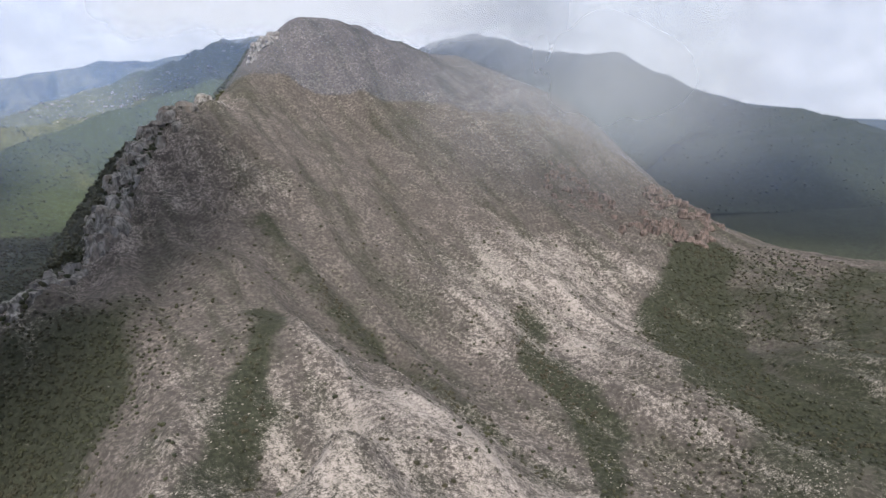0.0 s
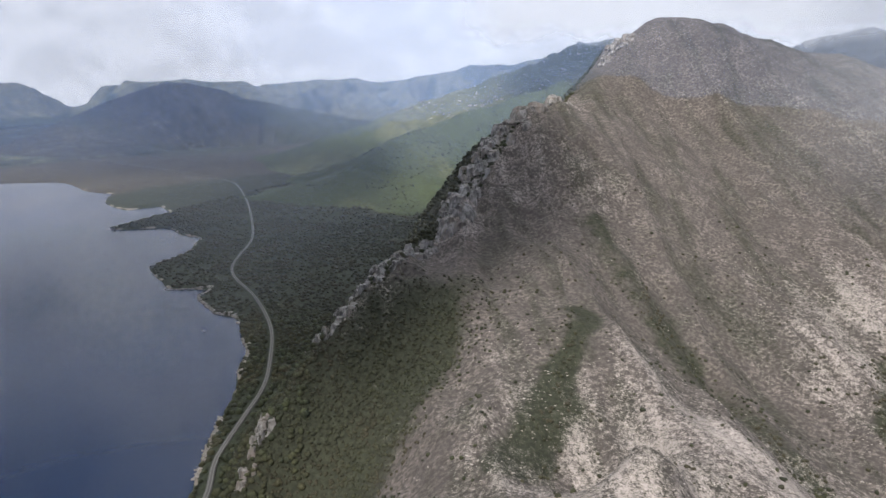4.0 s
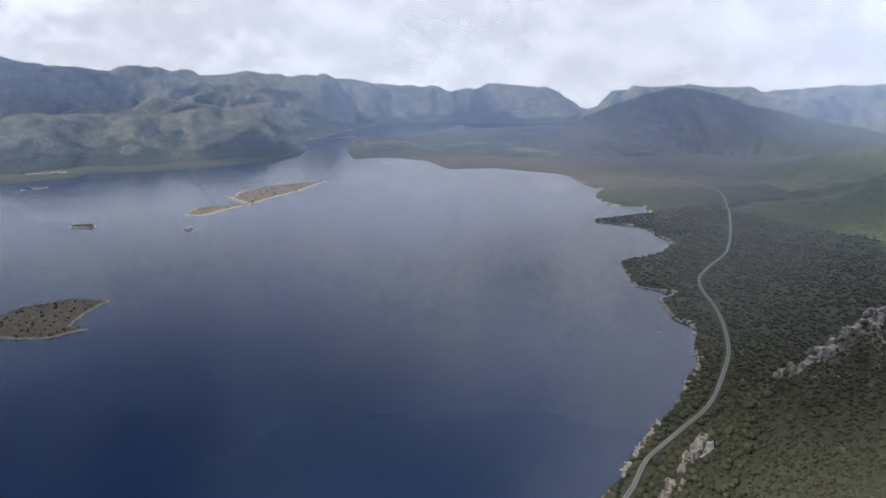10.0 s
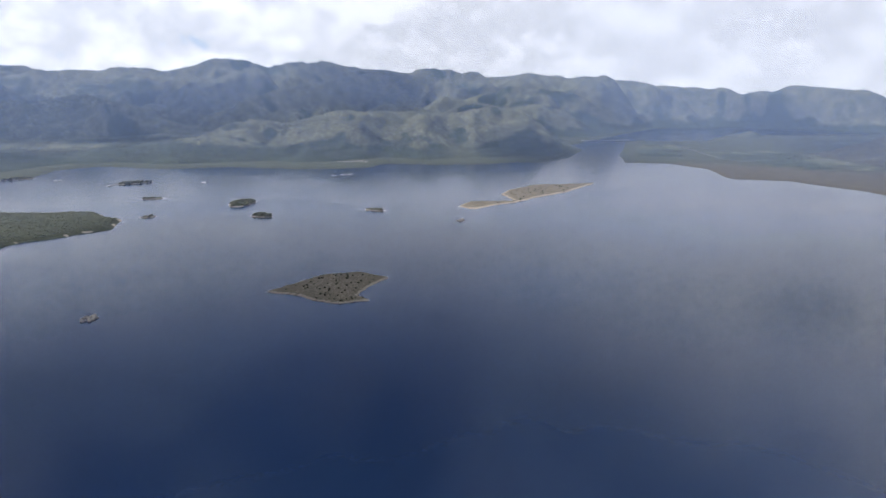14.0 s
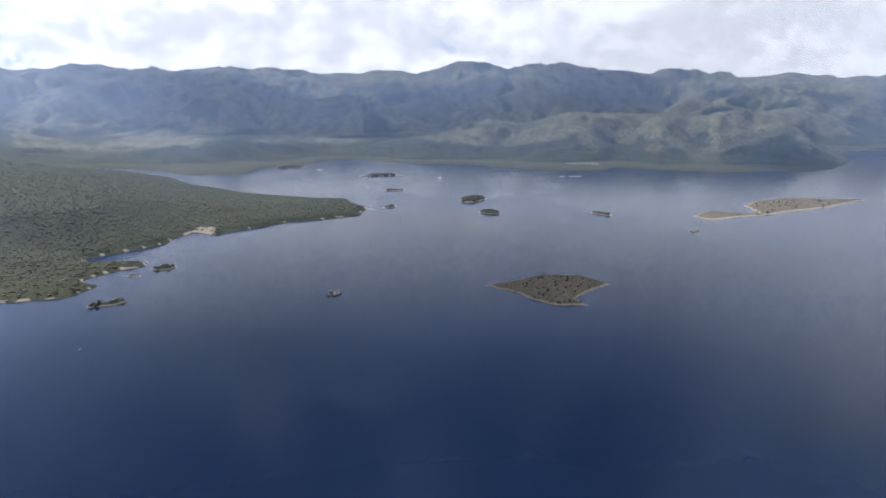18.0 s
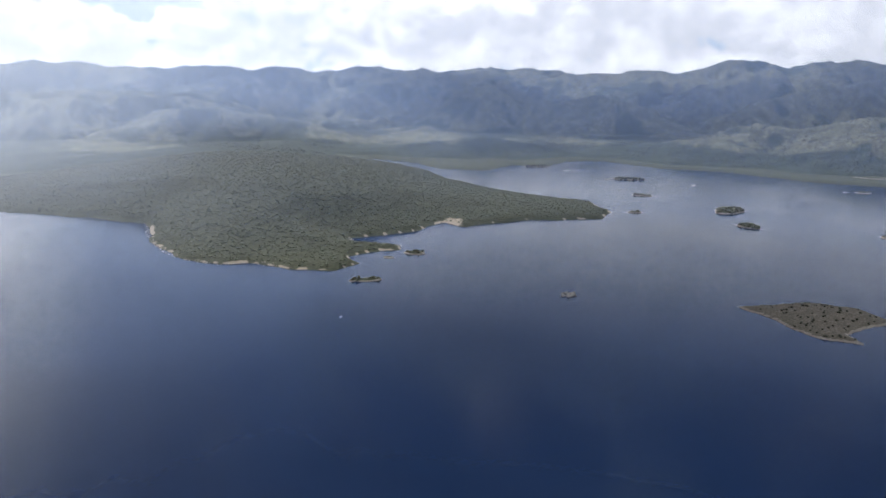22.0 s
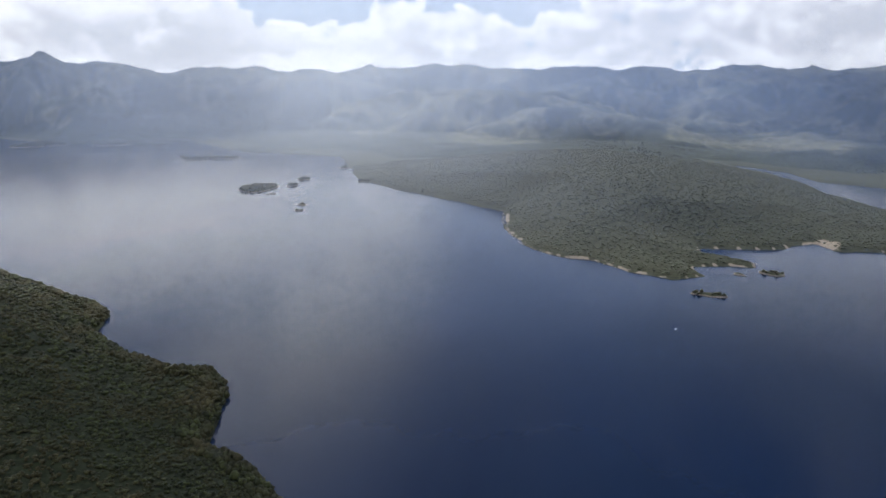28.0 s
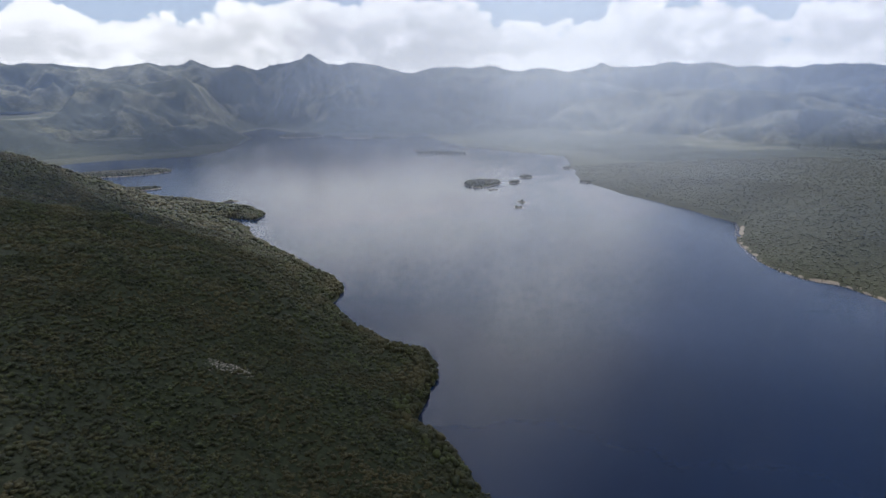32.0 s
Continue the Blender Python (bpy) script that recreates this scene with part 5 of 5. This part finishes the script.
rock_outcrop([(-314, 410), (-313, 396), (-314, 363)], 30, 9, 3.6, "low pale crag running down the ridge", 5, 3)
rock_outcrop([(-306, 292), (-305, 284), (-301, 262)], 30, 6, 2.6, "white rock outcrop above the road", 3.5)
rock_outcrop([(-264, 1085), (-262, 1050), (-268, 1000)], 30, 14, 7, "dark crag on the edge of the summit", 8, 4)
rock_outcrop([(140, 842), (185, 812), (215, 792)], 46, 9, 4.2, "reddish cliff on the far face of the mountain", 15, 3, MAT_RED)
rock_outcrop([(255, 762), (280, 750), (310, 738)], 56, 13, 4.6, "dark jointed cliff above a scree fan", 11, 2, MAT_RED)
rock_outcrop([(285, 860), (326, 807), (335, 775)], 34, 9, 5, "grey crag on the mountain's shoulder", 12, 0.0, MAT_RED)


# ---- islands ----
def island(outline, height, label, cover=0.9, tree=2.6, wobble=5.0, grass=False):
    """A low island with a pale stony rim; scrub or trees on top as a part."""
    pts = np.array(outline, float)
    lo, hi = pts.min(0) - 14, pts.max(0) + 14
    step = max((hi - lo).max() / 56, 1.2)
    xs, ys = np.arange(lo[0], hi[0] + step, step), np.arange(lo[1], hi[1] + step, step)
    U, V = np.meshgrid(xs, ys)

    def rise(x, y):
        xx, yy = x + wobble * fbm(x, y, 28, 3, 121), y + wobble * fbm(x, y, 28, 3, 131)
        d, _ = near_line(xx, yy, outline, True)
        sd = np.where(inside(xx, yy, outline), d, -d)
        w = max(6.0, min(hi - lo) * 0.3)
        z = np.where(sd > 0, 1.6 * (1 - np.exp(-sd / 2.0)) + height * (1 - np.exp(-sd / w)) + 0.8 * fbm(x, y, 20, 3, 141) * np.clip(sd / 9, 0, 1), sd * 0.25)
        return z, sd

    z, sd = rise(U, V)
    f = grid_faces(len(ys), len(xs))[:, ::-1]
    f = f[(z.ravel()[f] > -1.2).any(1)]
    rim = np.exp(-((sd - 1.0) / max(1.5, step * 0.7)) ** 2)
    ob = link("island", np.stack([U, V, z], -1).reshape(-1, 3), f, MAT_ISLE if grass else MAT_FOREST_FLOOR,
              attrs=(("beach", rim), ("veg", 0 * U + (0.1 if grass else 0.8)), ("rock", 0 * U + (0.25 if grass else 0.0))))
    tagged(ob, label, "island", "islands in the lake")
    area = float((sd > 2).sum()) * step * step
    n = int(min(1500, max(6, cover * area / (2.2 * tree * tree))))
    x, y = rng.uniform(lo[0], hi[0], n * 4), rng.uniform(lo[1], hi[1], n * 4)
    q, s = rise(x, y)
    k = np.flatnonzero(s > 2.0)[:n]
    if grass:
        for i in k[:90]:
            clumps("shrub", np.array([[x[i], y[i], q[i] - 0.3]]), rng.uniform(0.6, 1.25, 1) * tree, MAT_SCRUB, "", "", 1, 0.9, ob)
    elif len(k):
        tagged(clumps("trees", np.column_stack([x[k], y[k], q[k] - 0.3]), rng.uniform(0.6, 1.25, len(k)) * tree, MAT_LEAF, "", "", 1, 0.9, ob), kind="stuff")
    m = int(min(240, area ** 0.5 * 3))
    x, y = rng.uniform(lo[0], hi[0], m * 8), rng.uniform(lo[1], hi[1], m * 8)
    q, s = rise(x, y)
    k = np.flatnonzero((s > -1.5) & (s < 2.5))[:m]
    if len(k):
        tagged(stones("shore_rocks", np.column_stack([x[k], y[k], q[k]]), rng.uniform(0.4, 1.2, len(k)), "", ob, 0.6), kind="stuff")
    return ob


def oval(x, y, wide, deep, n=14, skew=0.0):
    """An uneven oval, its long side square to the way from the lake's viewpoint."""
    a = math.atan2(-x, y)
    out = []
    for i in range(n):
        t = 6.283 * i / n
        k = 1 + 0.16 * math.sin(2 * t + x) + 0.10 * math.sin(3 * t + y)
        u, v = math.cos(t) * wide / 2 * k, math.sin(t) * deep / 2 * k + skew * math.cos(t) * wide / 2
        out.append((x + u * math.cos(a) - v * math.sin(a), y + u * math.sin(a) + v * math.cos(a)))
    return out


island([(-819, -309), (-857, -283), (-907, -250), (-922, -196), (-898, -152), (-848, -174), (-815, -182), (-793, -160), (-779, -198), (-787, -234), (-806, -259)], 8,
       "brown grassy island with dark shrubs and a white stony rim", 0.05, 1.7, 5, True)
island([(-1468, -80), (-1543, -57), (-1545, 0), (-1560, 52), (-1650, 22), (-1724, 41), (-1817, 121), (-1840, 209), (-1862, 291), (-1695, 191), (-1608, 104), (-1530, 52), (-1500, 10), (-1440, -40)], 5,
       "long low grassy island with a pale edge and a narrow neck", 0.10, 2.2, 7, True)
ISLANDS = [(-1459, -596, 70, 62, 9, 0.3, "rounded wooded island with a pale shoreline"), (-1327, -499, 48, 36, 5, -0.4, "small wooded island with a tapering end"),
           (-1412, -267, 34, 26, 4, -0.5, "small scrubby island lying alone in open water"), (-1512, -843, 44, 22, 2, 0, "flat wooded islet with a stony edge"),
           (-1294, -738, 28, 18, 2, 0, "tiny wooded islet off the point"), (-1747, -1028, 96, 30, 3, 0, "long thin wooded island in the bay"),
           (-1979, -460, 34, 24, 3, 0, "small low island near the western shore"), (-1792, -1416, 100, 34, 3, 0, "thin dark island at the head of the bay"),
           (-694, -805, 36, 24, 2.5, 0.1, "oval wooded islet beside the peninsula"), (-644, -813, 16, 14, 2, 0, "tiny wooded islet close to the peninsula"),
           (-537, -738, 46, 16, 1.5, 0.1, "narrow rocky islet with low trees"),
           (119, -1822, 110, 120, 8, 0, "largest wooded island of the southern group"), (26, -1861, 28, 40, 6, 0, "small domed wooded island"), (-6, -1977, 36, 48, 6, 0, "small wooded island at the back of the group"),
           (4, -1546, 20, 16, 3, 0, "tiny wooded islet in open water"), (10, -1475, 20, 16, 3, 0, "tiny dark islet with a rocky tail"), (341, -2612, 186, 70, 6, 0, "long dark wooded island before the far shore"),
           (456, -2704, 30, 40, 3, 0, "small dark islet beside a longer island"), (1193, -3365, 240, 200, 22, 0, "wooded island in the narrow southern arm"), (860, -3300, 160, 50, 4, 0, "flat marshy island off the far shore"),
           (1246, -1860, 250, 130, 14, 0.1, "dark wooded island behind the near headland"), (1026, -1590, 100, 46, 5, 0, "low wooded islet beside the headland"), (705, -1455, 34, 18, 3, 0, "pair of dark trees on a tiny islet"),
           (-146, -2226, 38, 40, 3, 0, "small islet off the far shore"), (-190, -1900, 60, 34, 3, 0, "low wooded islet off the point")]
for ix, iy, w, d, h, sk, label in ISLANDS:
    island(oval(ix, iy, w, d, 14, sk), h, label, 0.95, 2.8 if w < 80 else 4.0, 3.0)


def rock_islet(x, y, size, count, label):
    ob = new("rock_islet")
    ob.location = (x, y, 0)
    tagged(ob, label, "rock")
    for i in range(count * 2):
        p = np.array([[rng.normal(0, size * 0.7), rng.normal(0, size * 0.7), 0.2]])
        stones("stone", p, np.array([size * rng.uniform(0.12, 0.42)]), "", ob, 0.75)
    return ob


rock_islet(-699, -486, 7.0, 12, "bare reddish rocks breaking the surface of the lake")
rock_islet(-703, -497, 3.0, 6, "small bare rocks beside a larger reef")
rock_islet(-1316, -67, 7.0, 9, "low bare rocks south of the long island")
rock_islet(-1698, -1069, 6.0, 6, "dark rock with a few bushes in the bay")
rock_islet(-1781, -834, 5.0, 5, "lone dark rock in open water")
rock_islet(-1954, -494, 5.0, 5, "small dark rock near an islet")
rock_islet(-1773, -1276, 7.0, 6, "dark rock at the head of the bay")
rock_islet(35, -1833, 5.0, 5, "small dark rock between wooded islands")
rock_islet(80, -1719, 7.0, 6, "flat dark rock below the largest wooded island")
rock_islet(-565, 462, 2.2, 4, "small rock standing in the shallows off the road")

# ---- stones along the near shores ----
def along(line, n, spread, height):
    c = spline(line, 2.5)
    k = rng.integers(0, len(c), n)
    p = c[k] + rng.normal(0, spread, (n, 2))
    return np.column_stack([p, np.maximum(height(p[:, 0], p[:, 1]), -0.2)])


p = np.concatenate([along(SHORE_PLAIN_S[19:27], 800, 1.3, gh), along(SHORE_PLAIN_S[28:31], 120, 1.2, gh)])
p = p[(p[:, 2] < 4.0) & (fbm(p[:, 0], p[:, 1], 40, 2, 161) > -0.2)]
stones("shore_rocks", p, rng.uniform(0.4, 1.6, len(p)), "bleached pink and white rocks along the waterline below the road", None, 0.6)
p = np.concatenate([along(SHORE_PENINSULA[3:9], 420, 2.4, gh), along(SHORE_PENINSULA[14:18], 300, 2.4, gh)])
p = p[p[:, 2] < 3.5]
stones("shore_rocks", p, rng.uniform(0.4, 1.1, len(p)), "pale rocks and sand along the peninsula's shore", None, 0.5)
p = scatter(260, -2320, -2250, -570, -450, gh, lambda x, y: 0.5 * (fbm(x, y, 30, 2, 151) > 0.0))
stones("clearing", p, rng.uniform(1.5, 3.5, len(p)), "pale cleared ground by the western shore", None, 0.2)

# ---- masts and a boat ----
MAT_METAL, N = material("galvanised_steel")
finish(N, rgb(0.25, 0.26, 0.27), 0.5, N.noise(N.n("NewGeometry").outputs["Position"], 3.0), 0.1, 0.05, 0.5)
MAT_HULL, N = material("white_hull")
finish(N, N.mix(N.noise(N.n("NewGeometry").outputs["Position"], 2.0), rgb(0.34, 0.34, 0.34), rgb(0.42, 0.42, 0.42)), 0.35, None)
MAT_DARK, N = material("dark_trim")
finish(N, rgb(0.03, 0.03, 0.035), 0.5, N.noise(N.n("NewGeometry").outputs["Position"], 5.0), 0.1, 0.02)


def part(name, bm, mat, parent, label=""):
    me = bpy.data.meshes.new(name)
    bm.to_mesh(me)
    bm.free()
    me.materials.append(mat)
    ob = new(name, me)
    ob.parent = parent
    return tagged(ob, label)


def tube(r0, r1, a, b, sides=8):
    bm = bmesh.new()
    m = (Vector(b) - Vector(a)).to_track_quat("Z", "Y").to_matrix().to_4x4()
    m.translation = (Vector(a) + Vector(b)) / 2
    bmesh.ops.create_cone(bm, cap_ends=True, segments=sides, radius1=r0, radius2=r1, depth=(Vector(b) - Vector(a)).length, matrix=m)
    return bm


for mx, my in ((521, 2148), (545, 2142), (563, 2137), (584, 2131)):
    mast = new("mast")
    mast.location = (mx, my, 338)
    tagged(mast, "thin steel mast standing on the flat summit", "mast", "masts on the summit")
    part("pole", tube(0.5, 0.3, (0, 0, 0), (0, 0, 30)), MAT_METAL, mast)
    part("crossarm", tube(0.2, 0.2, (-2.5, 0, 27), (2.5, 0, 27)), MAT_METAL, mast)
    for gx in (-1, 1):
        part("stay", tube(0.08, 0.08, (gx * 8, 0, 8), (0, 0, 24)), MAT_METAL, mast)

boat = new("boat")
boat.matrix_world = pose(-421, -631, 0, 0, 0, 40)
tagged(boat, "small white motor boat lying on the lake", "boat")
bm = bmesh.new()
rings = []
for k in range(9):
    t = k / 8
    half = 1.0 * (1 - t ** 3) + 0.04
    x = -2.6 + 5.4 * t
    rings.append([bm.verts.new(q) for q in ((x, -half, 0.75 + 0.35 * t * t), (x, -half * 0.75, 0.1), (x, 0, -0.25 + 0.3 * t ** 4), (x, half * 0.75, 0.1), (x, half, 0.75 + 0.35 * t * t))])
for a, b in zip(rings, rings[1:]):
    for q in range(4):
        bm.faces.new((a[q], a[q + 1], b[q + 1], b[q]))
bm.faces.new(rings[0])
part("hull", bm, MAT_HULL, boat)
bm = bmesh.new()
for a, b in zip(range(8), range(1, 9)):
    va = [(-2.6 + 5.4 * a / 8, s * (1.0 * (1 - (a / 8) ** 3) + 0.02), 0.62) for s in (-1, 1)]
    vb = [(-2.6 + 5.4 * b / 8, s * (1.0 * (1 - (b / 8) ** 3) + 0.02), 0.62) for s in (-1, 1)]
    bm.faces.new([bm.verts.new(q) for q in (va[0], va[1], vb[1], vb[0])])
part("deck", bm, MAT_HULL, boat)
bm = bmesh.new()
bmesh.ops.create_cube(bm, size=1.0, matrix=Matrix.Translation((0.4, 0, 1.15)) @ Matrix.Diagonal((1.5, 1.5, 0.95, 1)))
bmesh.ops.bevel(bm, geom=bm.edges[:], offset=0.12, segments=2, affect="EDGES")
part("cabin", bm, MAT_HULL, boat)
bm = bmesh.new()
bmesh.ops.create_cube(bm, size=1.0, matrix=Matrix.Translation((1.17, 0, 1.3)) @ Matrix.Diagonal((0.06, 1.2, 0.4, 1)))
part("windscreen", bm, MAT_DARK, boat, "dark windscreen")
bm = bmesh.new()
bmesh.ops.create_cube(bm, size=1.0, matrix=Matrix.Translation((-2.8, 0, 0.6)) @ Matrix.Diagonal((0.4, 0.4, 0.9, 1)))
bmesh.ops.bevel(bm, geom=bm.edges[:], offset=0.08, segments=2, affect="EDGES")
part("outboard_motor", bm, MAT_DARK, boat, "dark outboard motor")

# ---- the bridge over the lake's northern narrows ----
MAT_CONCRETE, N = material("weathered_concrete")
pos = N.n("NewGeometry").outputs["Position"]
finish(N, N.mix(N.noise(pos, 0.4, 5.0, 0.7), rgb(0.24, 0.23, 0.22), rgb(0.36, 0.35, 0.33)), 0.9, N.noise(pos, 2.0), 0.3, 0.05)
BRIDGE_A, BRIDGE_B = Vector((-3205, 425, 0)), Vector((-3270, 668, 0))
span = (BRIDGE_B - BRIDGE_A).length
bridge = new("bridge")
bridge.matrix_world = Matrix.Translation(BRIDGE_A) @ Matrix.Rotation(math.atan2(BRIDGE_B.y - BRIDGE_A.y, BRIDGE_B.x - BRIDGE_A.x), 4, "Z")
tagged(bridge, "long low concrete road bridge across the lake's narrows", "bridge")


def slab(x0, x1, y0, y1, z0, z1):
    bm = bmesh.new()
    bmesh.ops.create_cube(bm, size=1.0, matrix=Matrix.Translation(((x0 + x1) / 2, (y0 + y1) / 2, (z0 + z1) / 2)) @ Matrix.Diagonal((x1 - x0, y1 - y0, z1 - z0, 1)))
    bmesh.ops.bevel(bm, geom=bm.edges[:], offset=0.08, segments=1, affect="EDGES")
    return bm


part("deck", slab(0, span, -3, 3, 5.0, 6.2), MAT_CONCRETE, bridge)
for side in (-2.85, 2.85):
    part("parapet", slab(0, span, side - 0.15, side + 0.15, 6.2, 7.2), MAT_CONCRETE, bridge)
for k in range(1, 9):
    part("pier", slab(span * k / 9 - 0.8, span * k / 9 + 0.8, -2.2, 2.2, -6, 5.0), MAT_CONCRETE, bridge)
